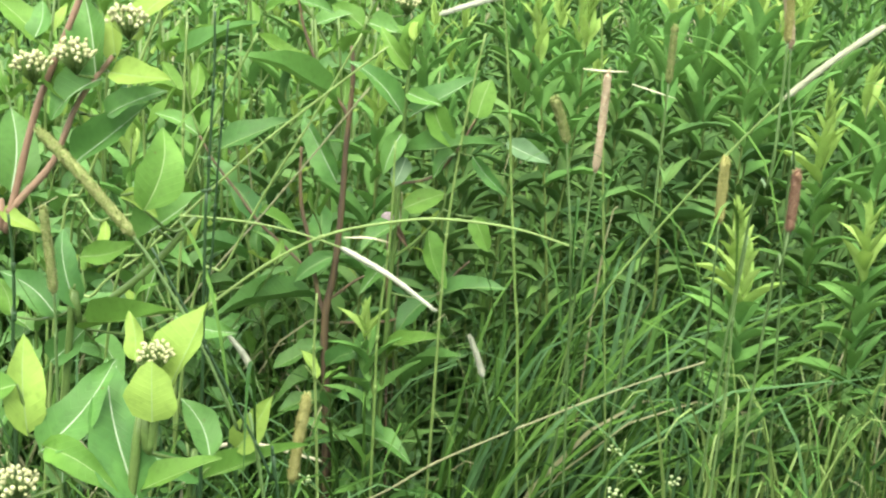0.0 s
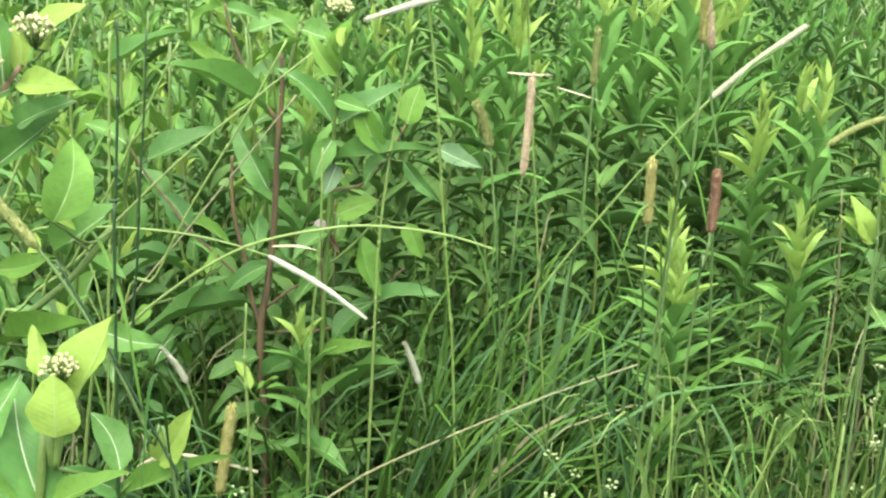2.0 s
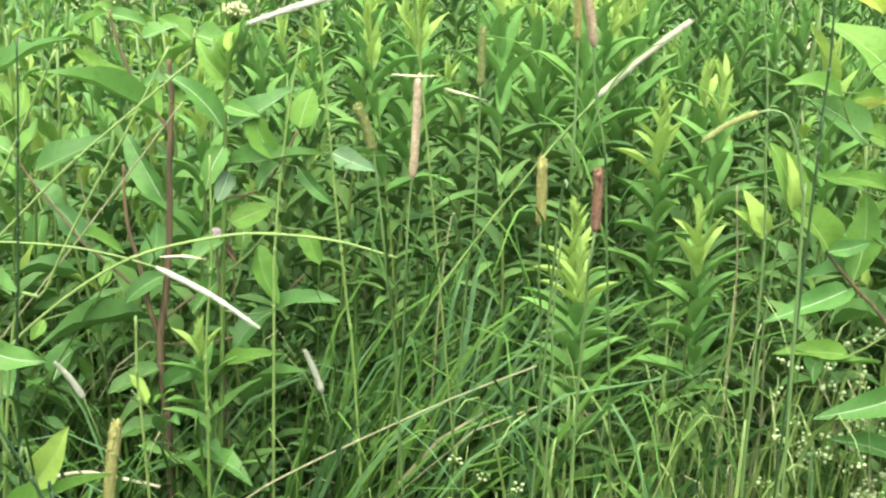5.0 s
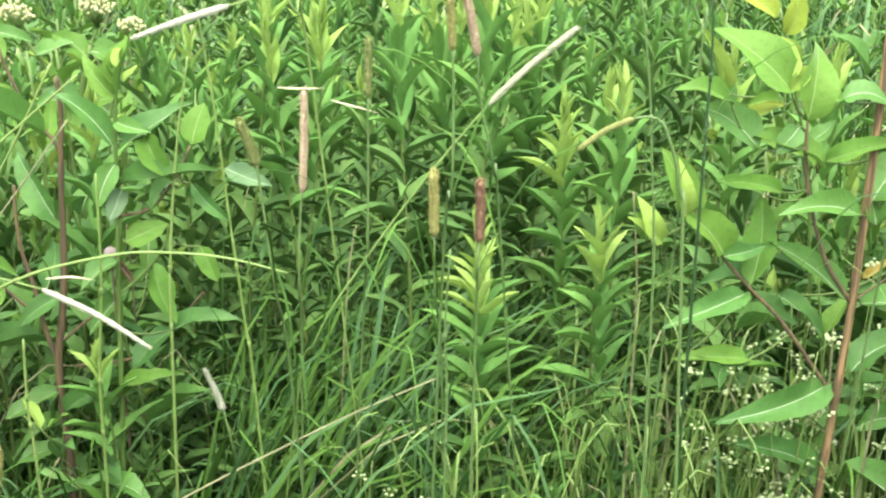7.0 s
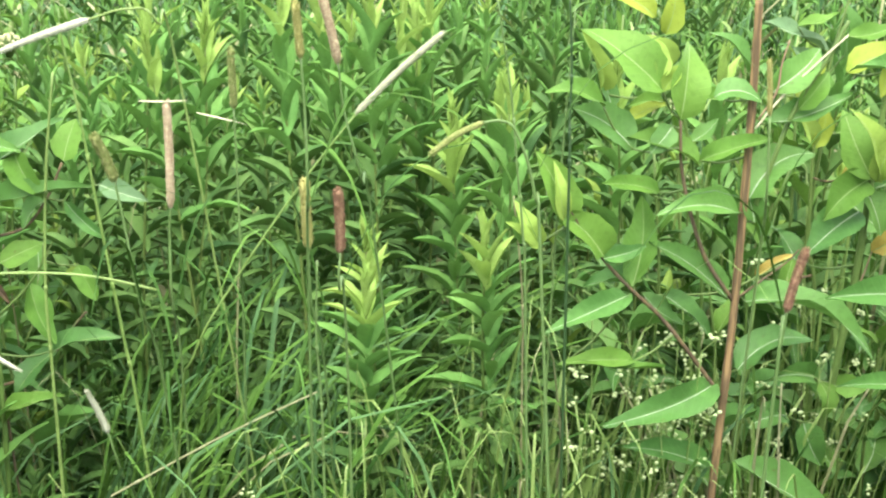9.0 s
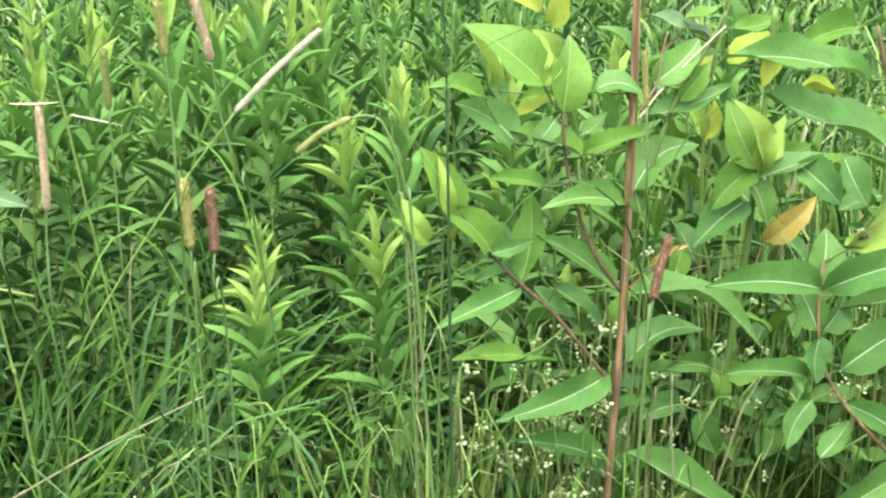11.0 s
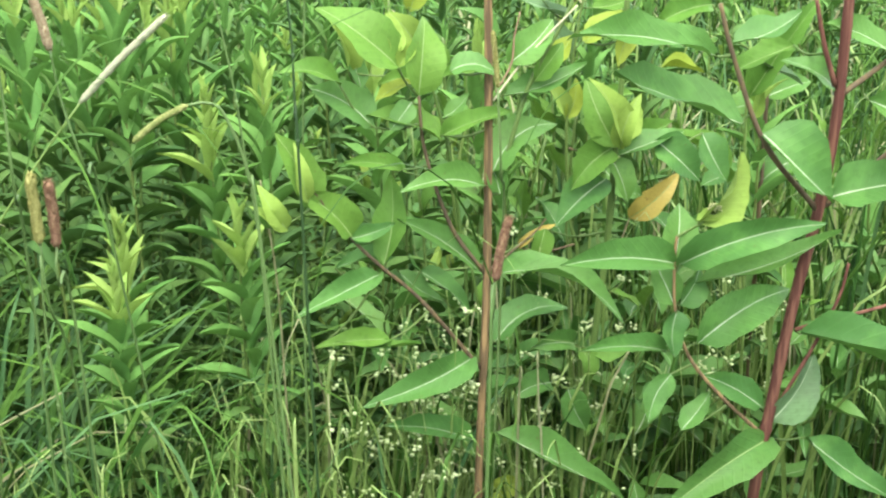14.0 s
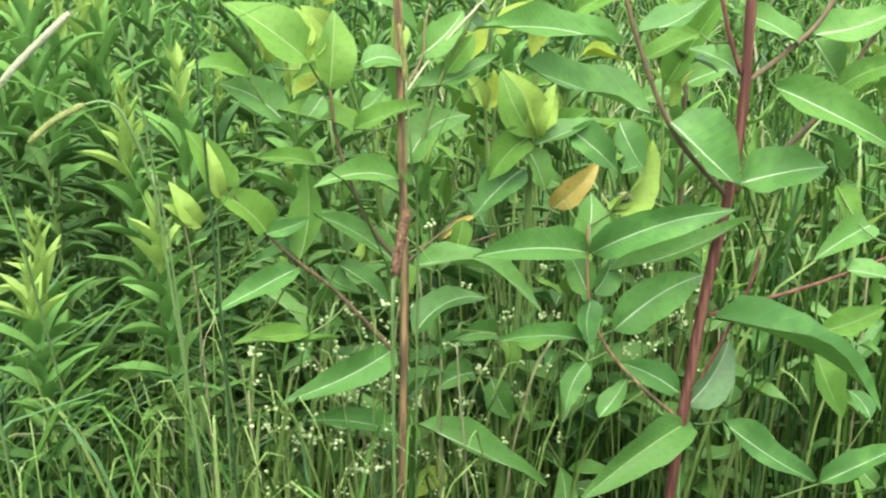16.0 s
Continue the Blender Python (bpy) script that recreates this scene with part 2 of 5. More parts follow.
SHAPES = {
    "oval": [leaf_shape(oval, d, f, w, i) for i, (d, f, w) in enumerate(((0.5, 0.5, 0.05), (1.0, 0.6, 0.08), (0.25, 0.4, 0.09), (0.75, 0.8, 0.07), (1.3, 0.5, 0.10), (0.6, 1.0, 0.12), (-0.3, 0.5, 0.08)))],
    "round": [leaf_shape(roundish, d, f, 0.04, 10 + i) for i, (d, f) in enumerate(((0.3, 0.3), (0.5, 0.2)))],
    "lance": [leaf_shape(lance, d, f, 0.03, 20 + i, 0.07, 6, True) for i, (d, f) in enumerate(((0.05, 0.5), (0.35, 0.6), (0.7, 0.5), (0.55, 0.35), (0.95, 0.45)))],
}
MESHES = {}


def leaf_mesh(kind, number, mt):
    key = (kind, number, mt.name)
    if key not in MESHES:
        v, f, s, u = SHAPES[kind][number]
        MESHES[key] = mesh_of("leaf", v, f, [mt, mt if kind == "lance" else RIB_YOUNG if mt in (LEAF_SHADED, LEAF_TIP, LEAF_YOUNG, LEAF_YELLOW, LEAF_DEAD) else RIB], s, u)
    return MESHES[key]


def leaf_pose(base, tip, width, face, roll=0.0):
    """Lays a unit leaf from base to tip, its upper side towards face."""
    base, tip = Vector(base), Vector(tip)
    way = tip - base
    size = way.length
    way.normalize()
    up = Vector(face)
    up -= way * up.dot(way)
    if up.length < 0.15:
        up = Vector((0.0, -0.2, 1.0))
        up -= way * up.dot(way)
    up.normalize()
    side = way.cross(up)
    turn = Matrix((side, way, up)).transposed().to_4x4()
    return Matrix.Translation(base) @ turn @ pose(0, 0, 0, 0, roll, 0) @ Matrix.Diagonal((width, size, size, 1))


DICE = random.Random(7)
STEMS = {}


def herb(name, base, label, category, group=""):
    ob = new(name)
    ob.empty_display_size = 0.05
    ob.location = base
    STEMS[ob.name] = []
    return tagged(ob, label, category, group)


def stem(p, name, mt, r0, r1, *points):
    base = Vector(p.location)
    line = [q - base for q in smoothed(points, 6)]
    line[0] = line[0] - Vector((0, 0, 0.01)) if line[0].z < 0.02 else line[0]
    STEMS[p.name] += line
    verts, faces = [], []
    tube(verts, faces, line, r0, r1, 8, 0.12)
    return part(name, mesh_of(name, verts, faces, [mt]), p)


def leaf(p, kind, mt, base, tip, width, face=(0, -0.62, 0.78), roll=0.0):
    own = Vector(p.location)
    b = Vector(base) - own
    size = (Vector(tip) - Vector(base)).length
    shapes = SHAPES[kind]
    roll += DICE.uniform(-20, 20)
    ob = part("leaf", leaf_mesh(kind, DICE.randrange(len(shapes)), mt), p, "", leaf_pose(b, Vector(tip) - own, width, face, roll))
    near = min(STEMS[p.name], key=lambda q: (q - b).length + 0.3 * max(0.0, q.z - b.z))
    if (near - b).length > 0.006:
        verts, faces = [], []
        tube(verts, faces, smoothed((near, (near + b) / 2 + Vector((0, 0.005, -0.12 * (near - b).length)), b), 4), 0.0016, 0.0011, 5)
        part("leaf_stalk", mesh_of("leaf_stalk", verts, faces, [STEM_GREEN if mt is not LEAF_DEAD else STEM_BROWN]), p)
        STEMS[p.name] += [b]
    return ob


def bead(verts, faces, centre, r, stretch=1.25):
    """A small bud: an eight-sided bead."""
    first = len(verts)
    ring = 6
    rows = ((-1, 0.0), (-0.5, 0.86), (0.45, 0.8), (1, 0.0))
    for h, w in rows:
        for k in range(ring if w else 1):
            a = 2 * math.pi * k / ring
            verts.append(centre + Vector((math.cos(a) * w * r, math.sin(a) * w * r, h * r * stretch)))
    lo, hi, top = first + 1, first + 1 + ring, first + 1 + 2 * ring
    for k in range(ring):
        l = (k + 1) % ring
        faces += [(first, lo + l, lo + k), (lo + k, lo + l, hi + l, hi + k), (hi + k, hi + l, top)]


def buds(p, centre, radius):
    """A domed cluster of flower buds on short stalks."""
    c = Vector(centre) - Vector(p.location)
    foot = c - Vector((0, -0.3 * radius, 1.1 * radius))
    near = min(STEMS[p.name], key=lambda q: (q - foot).length)
    verts, faces, heads, thin, thin_faces = [], [], [], [], []
    tube(verts, faces, smoothed((near, (near + foot) / 2, foot), 4), 0.0016, 0.0012, 5)
    for k in range(54):
        a, h = 2.4 * k + DICE.uniform(-0.35, 0.35), 1 - 1.2 * (k + DICE.random()) / 54
        w = math.sqrt(max(0.05, 1 - h * h))
        q = c + Vector((math.cos(a) * w, math.sin(a) * w, h * 0.75)) * radius * DICE.uniform(0.62, 1.1)
        tube(thin, thin_faces, [foot, q], 0.0005, 0.0004, 4)
        heads.append(q)
    umbel = part("umbel", mesh_of("umbel", verts, faces, [STEM_GREEN]), p, "cream flower buds in a domed cluster")
    tagged(part("stalk_tuft", mesh_of("stalk_tuft", thin, thin_faces, [STEM_GREEN]), umbel), kind="stuff")
    if "bud" not in MESHES:
        bv, bf = [], []
        bead(bv, bf, Vector((0, 0, 0)), 1.0)
        MESHES["bud"] = mesh_of("bud", bv, bf, [BUD])
    for q in heads:
        lean = Vector((0, 0, 1)).rotation_difference(q - foot).to_matrix().to_4x4()
        part("bud", MESHES["bud"], umbel, "", Matrix.Translation(q) @ lean @ Matrix.Scale(radius * DICE.uniform(0.085, 0.15), 4))


def head_mesh(line, radius, mt, seed):
    """A timothy spike: a dense cylinder along a line, furred with small spikelets and bristles."""
    rng = random.Random(seed)
    verts, faces, spikes = [], [], []
    n, sides = len(line), 12
    for i, c in enumerate(line):
        v = i / (n - 1)
        way = (line[min(i + 1, n - 1)] - line[max(i - 1, 0)]).normalized()
        a = way.cross(Vector((0.3, 1, 0.2))).normalized()
        b = way.cross(a)
        swell = min(1.0, 9 * v + 0.45, 12 * (1 - v) + 0.5) * rng.uniform(0.93, 1.03) * (1 - 0.5 * v * v if mt is HEAD_WHITE else 1)
        for k in range(sides):
            w = 2 * math.pi * k / sides
            verts.append(c + (a * math.cos(w) + b * math.sin(w)) * radius * swell * rng.uniform(0.76, 0.98))
        for k in range(40):
            w = 2 * math.pi * rng.random()
            out = a * math.cos(w) + b * math.sin(w)
            q = c + out * radius * swell * 0.8 + way * rng.uniform(-0.5, 0.5) * radius
            s = way.cross(out) * radius * 0.12
            spikes.append((q + s, q - s, q + out * radius * rng.uniform(0.2, 0.55) + way * radius * rng.uniform(0.1, 0.8)))
    for i in range(n - 1):
        for k in range(sides):
            l = (k + 1) % sides
            faces.append((i * sides + k, i * sides + l, (i + 1) * sides + l, (i + 1) * sides + k))
    faces.append(tuple(reversed(range(sides))))
    faces.append(tuple((n - 1) * sides + k for k in range(sides)))
    for q in spikes:
        first = len(verts)
        verts += list(q)
        faces.append((first, first + 1, first + 2))
    return mesh_of("seed_head", verts, faces, [mt])


def timothy(top, radius, mt, label, stalk_mt, *points):
    """A grass stalk with a dense cylindrical seed head; points run from the head's foot to the ground."""
    foot, ground = Vector(points[0]), Vector(points[-1])
    ob = tagged(new("timothy_grass"), label, "grass", "timothy grasses")
    ob.location = ground
    line = [q - ground for q in smoothed(list(reversed(points)), 6)]
    line[0].z -= 0.01
    verts, faces = [], []
    tube(verts, faces, line, 0.0016, 0.0012, 6)
    part("stalk", mesh_of("stalk", verts, faces, [stalk_mt]), ob)
    top = Vector(top)
    back = (foot - Vector(points[1])).normalized()
    axis = top - foot
    mid = foot + axis * 0.5 + (back * axis.length - axis) * 0.12
    spine = smoothed((foot - ground, mid - ground, top - ground), 16)
    part("seed_head", head_mesh(spine, radius, mt, int(abs(top.x) * 1e4)), ob, "bristly cylindrical seed head")
    rng = random.Random(int(abs(top.z) * 1e4))
    for k in range(2):
        i = int(len(line) * (0.25 + 0.2 * k))
        a = rng.uniform(0, 6.3)
        w = Vector((math.cos(a), math.sin(a), 0))
        b = line[i]
        part("blade", blade_mesh([b, b + w * 0.05 + Vector((0, 0, 0.09)), b + w * 0.13 + Vector((0, 0, 0.12)), b + w * 0.2 + Vector((0, 0, 0.08))], 0.003, GRASS), ob)
    return ob


def dead_blade(g, width, *points):
    """A dry blade hanging on a grass."""
    own = Vector(g.location)
    part("dead_blade", blade_mesh([Vector(q) - own for q in points], width, STRAW), g, "bleached dead blade")


def ribbon(verts, faces, line, width, turn=0.0):
    """A grass blade: a keeled ribbon that narrows to its tip."""
    first, n = len(verts), len(line)
    side = (line[-1] - line[0]).cross(Vector((0, 0, 1)))
    side = side.normalized() if side.length > 1e-4 else Vector((1, 0, 0))
    side = Matrix.Rotation(turn, 3, "Z") @ side
    for i, c in enumerate(line):
        w = width * 0.5 * min(1.0, 0.55 + 1.5 * i / n, 2.2 * (1 - i / (n - 1)) + 0.05)
        way = (line[min(i + 1, n - 1)] - line[max(i - 1, 0)]).normalized()
        keel = side.cross(way) * w * 0.35
        verts += [c - side * w, c + keel, c + side * w]
    for i in range(n - 1):
        k = first + 3 * i
        faces += [(k, k + 1, k + 4, k + 3), (k + 1, k + 2, k + 5, k + 4)]


def blade_mesh(points, width, mt):
    verts, faces = [], []
    ribbon(verts, faces, smoothed(points, 3), width)
    return mesh_of("blade", verts, faces, [mt])


def stalk(name, label, mt, r, *points):
    """A bare grass stalk, from its tip to the ground."""
    ground = Vector(points[-1])
    line = [q - ground for q in smoothed(list(reversed(points)), 6)]
    line[0].z -= 0.01
    verts, faces = [], []
    tube(verts, faces, line, r * 1.15, r * 0.7, 6, 0.15)
    ob = tagged(new(name), label, "grass", "loose stalks")
    ob.location = ground
    part("culm", mesh_of("culm", verts, faces, [mt]), ob)
    for v in (0.3, 0.52, 0.74):
        i = int(v * (len(line) - 1))
        way = (line[i + 1] - line[i]).normalized() * 0.004
        verts, faces = [], []
        tube(verts, faces, [line[i] - way, line[i] - way * 0.4, line[i] + way * 0.4, line[i] + way], r * 1.1, r * 1.3, 6)
        part("joint", mesh_of("joint", verts, faces, [mt]), ob, "slightly swollen joint")
    return ob


def dry_head(top, base):
    """A withered flower head on a thin stem."""
    p = herb("withered_flower", base, "withered grey flower head with brown bracts on a thin stem", "flower")
    b, t = Vector(base), Vector(top)
    stem(p, "stem", STEM_BROWN, 0.0018, 0.0013, base, tuple((b + t) / 2 + Vector((0.01, 0, 0))), top)
    verts, faces = [], []
    rng = random.Random(3)
    for k in range(70):
        h = 1 - 2 * (k + 0.5) / 70
        a = 2.4 * k
        w = math.sqrt(1 - h * h)
        bead(verts, faces, t - b + Vector((w * math.cos(a), w * math.sin(a), h)) * 0.0068, 0.0019 * rng.uniform(0.8, 1.2), 1.1)
    bead(verts, faces, t - b, 0.0075, 1.0)
    part("flower_head", mesh_of("flower_head", verts, faces, [HUSK]), p, "small grey ball of withered florets")
    for k in range(3):
        a = 0.4 + 0.9 * k
        q = t + Vector((0.006, 0, -0.006))
        leaf(p, "lance", STEM_BROWN, tuple(q), tuple(q + Vector((0.012 + 0.006 * k, -0.004 * k, -0.026 - 0.004 * k))), 0.005)


# ---- goldenrod ----
def goldenrod_plan(seed, height, tip_len, n, bright):
    """Leaves of one goldenrod: (base, tip, width, shape, tone)."""
    rng = random.Random(seed)
    rows = []
    for k in range(n):
        d = 0.004 + 0.45 * (k / n) ** 1.55            # metres below the tip
        a = math.radians(137.5 * k + rng.uniform(-14, 14))
        s = min(1.0, d / 0.11)
        size = (0.036 + (0.088 - 0.036) * s) * rng.uniform(0.75, 1.15) * (1 - 0.25 * max(0, d - 0.3) / 0.15) * (0.96 if bright > 1.5 else 1)
        rise = math.radians(80 - 20 * min(1.0, d / 0.05) ** 0.7 - 48 * min(1.0, d / (0.34 if bright > 1.5 else 0.26)) + rng.uniform(-13, 13))
        way = Vector((math.cos(a) * math.cos(rise), math.sin(a) * math.cos(rise), math.sin(rise)))
        b = Vector((0, 0, height - d))
        shape = 0 if d < 0.05 and rng.random() < 0.8 else rng.randrange(1, 5)
        tone = 0 if d < tip_len * 0.8 else (1 if d < tip_len + 0.04 + bright * 0.06 else 2)
        rows.append((b, b + way * size, size * rng.uniform(0.19, 0.25), shape, tone))
    return rows


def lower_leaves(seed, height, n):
    """Lower goldenrod leaves, added in the darkest tone to deepen shade inside the stand."""
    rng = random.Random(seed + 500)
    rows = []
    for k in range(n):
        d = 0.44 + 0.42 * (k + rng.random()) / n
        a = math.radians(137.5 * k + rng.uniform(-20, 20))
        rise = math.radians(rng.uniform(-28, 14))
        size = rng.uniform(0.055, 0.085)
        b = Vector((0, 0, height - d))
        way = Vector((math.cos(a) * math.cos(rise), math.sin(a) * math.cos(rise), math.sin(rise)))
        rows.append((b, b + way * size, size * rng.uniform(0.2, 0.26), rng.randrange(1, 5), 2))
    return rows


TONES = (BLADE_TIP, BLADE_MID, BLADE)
HEIGHT = 1.0


def goldenrod_stem(rng):
    bend = [Vector((rng.uniform(-0.008, 0.008), rng.uniform(-0.008, 0.008), HEIGHT * k / 6)) for k in range(7)]
    bend[0], bend[-1] = Vector((0, 0, -0.01)), Vector((0, 0, HEIGHT - 0.01))
    verts, faces = [], []
    tube(verts, faces, smoothed(bend, 3), 0.0034, 0.0014, 6)
    return mesh_of("stem", verts, faces, [STEM_GOLD])


def goldenrod_single(seed, tip_len, n, bright):
    """A goldenrod with every leaf a piece of its own."""
    ob = tagged(new("goldenrod"), "goldenrod with narrow green leaves and a paler leafy tip", "plant", "goldenrods")
    part("stem", goldenrod_stem(random.Random(seed)), ob)
    for b, t, w, shape, tone in goldenrod_plan(seed, HEIGHT, tip_len, n, bright):
        part("leaf", leaf_mesh("lance", shape, TONES[tone]), ob, "", leaf_pose(b, t, w, (0, 0, 1) if abs((t - b).normalized().z) < 0.8 else (-(t - b).x, -(t - b).y, 0.2)))
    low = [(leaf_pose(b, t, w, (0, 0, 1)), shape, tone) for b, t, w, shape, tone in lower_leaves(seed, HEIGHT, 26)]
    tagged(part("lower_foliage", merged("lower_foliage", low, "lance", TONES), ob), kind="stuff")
    return ob


def merged(name, rows, kind, tones):
    """Many leaves laid into one mesh."""
    verts, faces, slots, uvs = [], [], [], []
    for m, shape, tone in rows:
        v, f, s, u = SHAPES[kind][shape]
        first = len(verts)
        verts += [m @ Vector(q) for q in v]
        faces += [tuple(first + i for i in q) for q in f]
        slots += [len(tones) if (x and kind != "lance") else tone for x in s]
        uvs += u
    return mesh_of(name, verts, faces, list(tones) + [RIB_YOUNG], slots, uvs)


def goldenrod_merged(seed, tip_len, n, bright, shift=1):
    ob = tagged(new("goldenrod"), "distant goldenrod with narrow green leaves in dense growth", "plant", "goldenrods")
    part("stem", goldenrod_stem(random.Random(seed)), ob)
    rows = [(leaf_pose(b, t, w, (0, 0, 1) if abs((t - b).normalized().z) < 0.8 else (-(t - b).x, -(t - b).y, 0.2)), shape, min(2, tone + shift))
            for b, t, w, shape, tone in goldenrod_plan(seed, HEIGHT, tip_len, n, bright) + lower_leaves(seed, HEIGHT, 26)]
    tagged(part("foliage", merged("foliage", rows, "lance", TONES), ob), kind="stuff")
    return ob


GOLD = [goldenrod_single(1, 0.09, 30, 1.4), goldenrod_single(2, 0.075, 29, 1.2), goldenrod_single(3, 0.06, 28, 1.0)]
GOLD_FRONT = [goldenrod_single(4, 0.13, 46, 2.2), goldenrod_single(5, 0.10, 42, 1.6)]
# deeper plants take darker leaf tones: their shade is put into the colour
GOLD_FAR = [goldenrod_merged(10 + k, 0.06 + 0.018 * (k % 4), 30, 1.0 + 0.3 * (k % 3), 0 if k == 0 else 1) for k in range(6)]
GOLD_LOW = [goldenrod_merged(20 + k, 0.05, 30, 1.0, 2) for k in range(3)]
USED = set()


def stand(models, number, base, top, turn, label=""):
    """Sets a copy of a model upright from base to top; a model's first use is the model itself."""
    base, top = Vector(base), Vector(top)
    up = top - base
    tilt = Vector((0, 0, 1)).rotation_difference(up).to_matrix().to_4x4()
    k = up.length / HEIGHT
    m = Matrix.Translation(base) @ tilt @ pose(0, 0, 0, 0, 0, turn) @ Matrix.Diagonal((1, 1, k, 1))
    model = models[number % len(models)]
    if model.name not in USED:
        USED.add(model.name)
        model.matrix_basis = m
        ob = model
    else:
        ob = copy_thing(model, m)
        ob.matrix_basis = m
    if label:
        ob["label"] = label
    return ob


def goldenrod(number, base, top, turn, label):
    models = GOLD if number < 3 else GOLD_FRONT
    return stand(models, number, base, top, turn, label)


# ---- ground ----
def ground_sheet():
    ticks = sorted({round(s * v, 3) for v in (0, 0.5, 1, 1.5, 2, 2.5, 3, 3.5, 4, 5, 6, 8, 11, 16, 25, 50, 120, 400, 1200) for s in (-1, 1)})
    verts, faces, n = [], [], len(ticks)
    for y in ticks:
        for x in ticks:
            verts.append((x, y, -0.004 + 0.012 * noise.noise((x * 1.7, y * 1.7, 0)) - 0.012))
    for j in range(n - 1):
        for i in range(n - 1):
            faces.append((j * n + i, j * n + i + 1, (j + 1) * n + i + 1, (j + 1) * n + i))
    return tagged(new("ground", mesh_of("ground", verts, faces, [SOIL])), "dark mossy meadow soil under dense plants", "ground", kind="structure")


ground_sheet()

# ---- plants one by one ----

p = herb("dogbane", (0.750, 1.230, 0.000), "tall dogbane with a reddish-brown weathered stem and drooping green leaves", "plant", "dogbane plants")
stem(p, "stem", STEM_RUST, 0.0052, 0.0042, (0.750, 1.230, 0.000), (0.767, 1.230, 0.660), (0.771, 1.230, 0.787), (0.776, 1.230, 0.927), (0.777, 1.230, 1.058), (0.777, 1.230, 1.157), (0.776, 1.230, 1.240), (0.775, 1.230, 1.274))
stem(p, "dead_twig", STRAW, 0.0013, 0.0009, (0.781, 1.225, 1.142), (0.805, 1.225, 1.173), (0.833, 1.225, 1.202), (0.871, 1.225, 1.238))
stem(p, "dead_twig", STEM_PINK, 0.0012, 0.0008, (0.783, 1.225, 1.151), (0.800, 1.225, 1.180), (0.803, 1.225, 1.208), (0.809, 1.225, 1.234))
stem(p, "dead_twig", STEM_BROWN, 0.0013, 0.0008, (0.776, 1.228, 0.949), (0.805, 1.228, 0.971), (0.831, 1.228, 0.991), (0.843, 1.228, 1.005))
leaf(p, "oval", LEAF, (0.772, 1.230, 1.047), (0.676, 1.210, 1.054), 0.031)
leaf(p, "oval", LEAF, (0.766, 1.230, 0.951), (0.680, 1.251, 1.011), 0.030)
leaf(p, "oval", LEAF, (0.758, 1.230, 0.845), (0.628, 1.200, 0.815), 0.037)
leaf(p, "oval", LEAF, (0.789, 1.230, 0.945), (0.927, 1.192, 0.884), 0.035)
leaf(p, "oval", LEAF, (0.787, 1.230, 0.863), (0.877, 1.242, 0.890), 0.041)
leaf(p, "oval", LEAF, (0.784, 1.230, 0.747), (0.932, 1.186, 0.662), 0.038)
leaf(p, "oval", LEAF, (0.760, 1.230, 0.741), (0.652, 1.216, 0.780), 0.030)
leaf(p, "oval", LEAF, (0.783, 1.230, 1.064), (0.861, 1.253, 1.105), 0.048)
leaf(p, "oval", LEAF, (0.793, 1.230, 1.145), (0.888, 1.238, 1.173), 0.029)
leaf(p, "oval", LEAF_YOUNG, (0.726, 1.230, 1.107), (0.803, 1.234, 1.128), 0.023)
stem(p, "branch", STEM_BROWN, 0.0025, 0.0016, (0.774, 1.230, 0.947), (0.736, 1.230, 1.004), (0.708, 1.230, 1.089), (0.702, 1.232, 1.151))
leaf(p, "oval", LEAF_YOUNG, (0.680, 1.230, 1.182), (0.603, 1.260, 1.242), 0.060)
leaf(p, "oval", LEAF_YOUNG, (0.701, 1.230, 1.151), (0.719, 1.277, 1.224), 0.048, (0.150, -0.760, 0.700), 0)
leaf(p, "oval", LEAF, (0.652, 1.230, 1.121), (0.588, 1.244, 1.163), 0.049)
leaf(p, "oval", LEAF_YOUNG, (0.726, 1.230, 1.101), (0.645, 1.231, 1.133), 0.040)
leaf(p, "oval", LEAF_YOUNG, (0.619, 1.230, 1.167), (0.556, 1.224, 1.184), 0.027)
leaf(p, "round", LEAF, (0.694, 1.230, 1.145), (0.669, 1.222, 1.118), 0.025)
leaf(p, "oval", LEAF, (0.736, 1.230, 1.175), (0.783, 1.219, 1.171), 0.030)
leaf(p, "oval", LEAF_YELLOW, (0.655, 1.230, 1.212), (0.653, 1.246, 1.238), 0.019)
leaf(p, "oval", LEAF_TIP, (0.678, 1.230, 1.194), (0.673, 1.256, 1.235), 0.020)
leaf(p, "oval", LEAF_TIP, (0.680, 1.230, 1.182), (0.702, 1.246, 1.207), 0.017)
leaf(p, "oval", LEAF_YOUNG, (0.683, 1.230, 1.073), (0.618, 1.220, 1.087), 0.020)
stem(p, "branch", STEM_BROWN, 0.0024, 0.0016, (0.771, 1.230, 0.830), (0.701, 1.230, 0.922), (0.659, 1.230, 0.964), (0.625, 1.230, 1.002), (0.587, 1.230, 1.058))
leaf(p, "oval", LEAF_YOUNG, (0.585, 1.230, 1.038), (0.550, 1.240, 1.120), 0.040)
leaf(p, "oval", LEAF_TIP, (0.580, 1.222, 1.049), (0.570, 1.232, 1.109), 0.018)
leaf(p, "oval", LEAF_YOUNG, (0.626, 1.226, 1.004), (0.571, 1.236, 1.056), 0.038)
leaf(p, "oval", LEAF_YOUNG, (0.660, 1.230, 0.966), (0.682, 1.290, 1.051), 0.037, (-0.400, -0.760, 0.600), 0)
leaf(p, "oval", LEAF, (0.656, 1.230, 0.957), (0.561, 1.208, 0.926), 0.028)
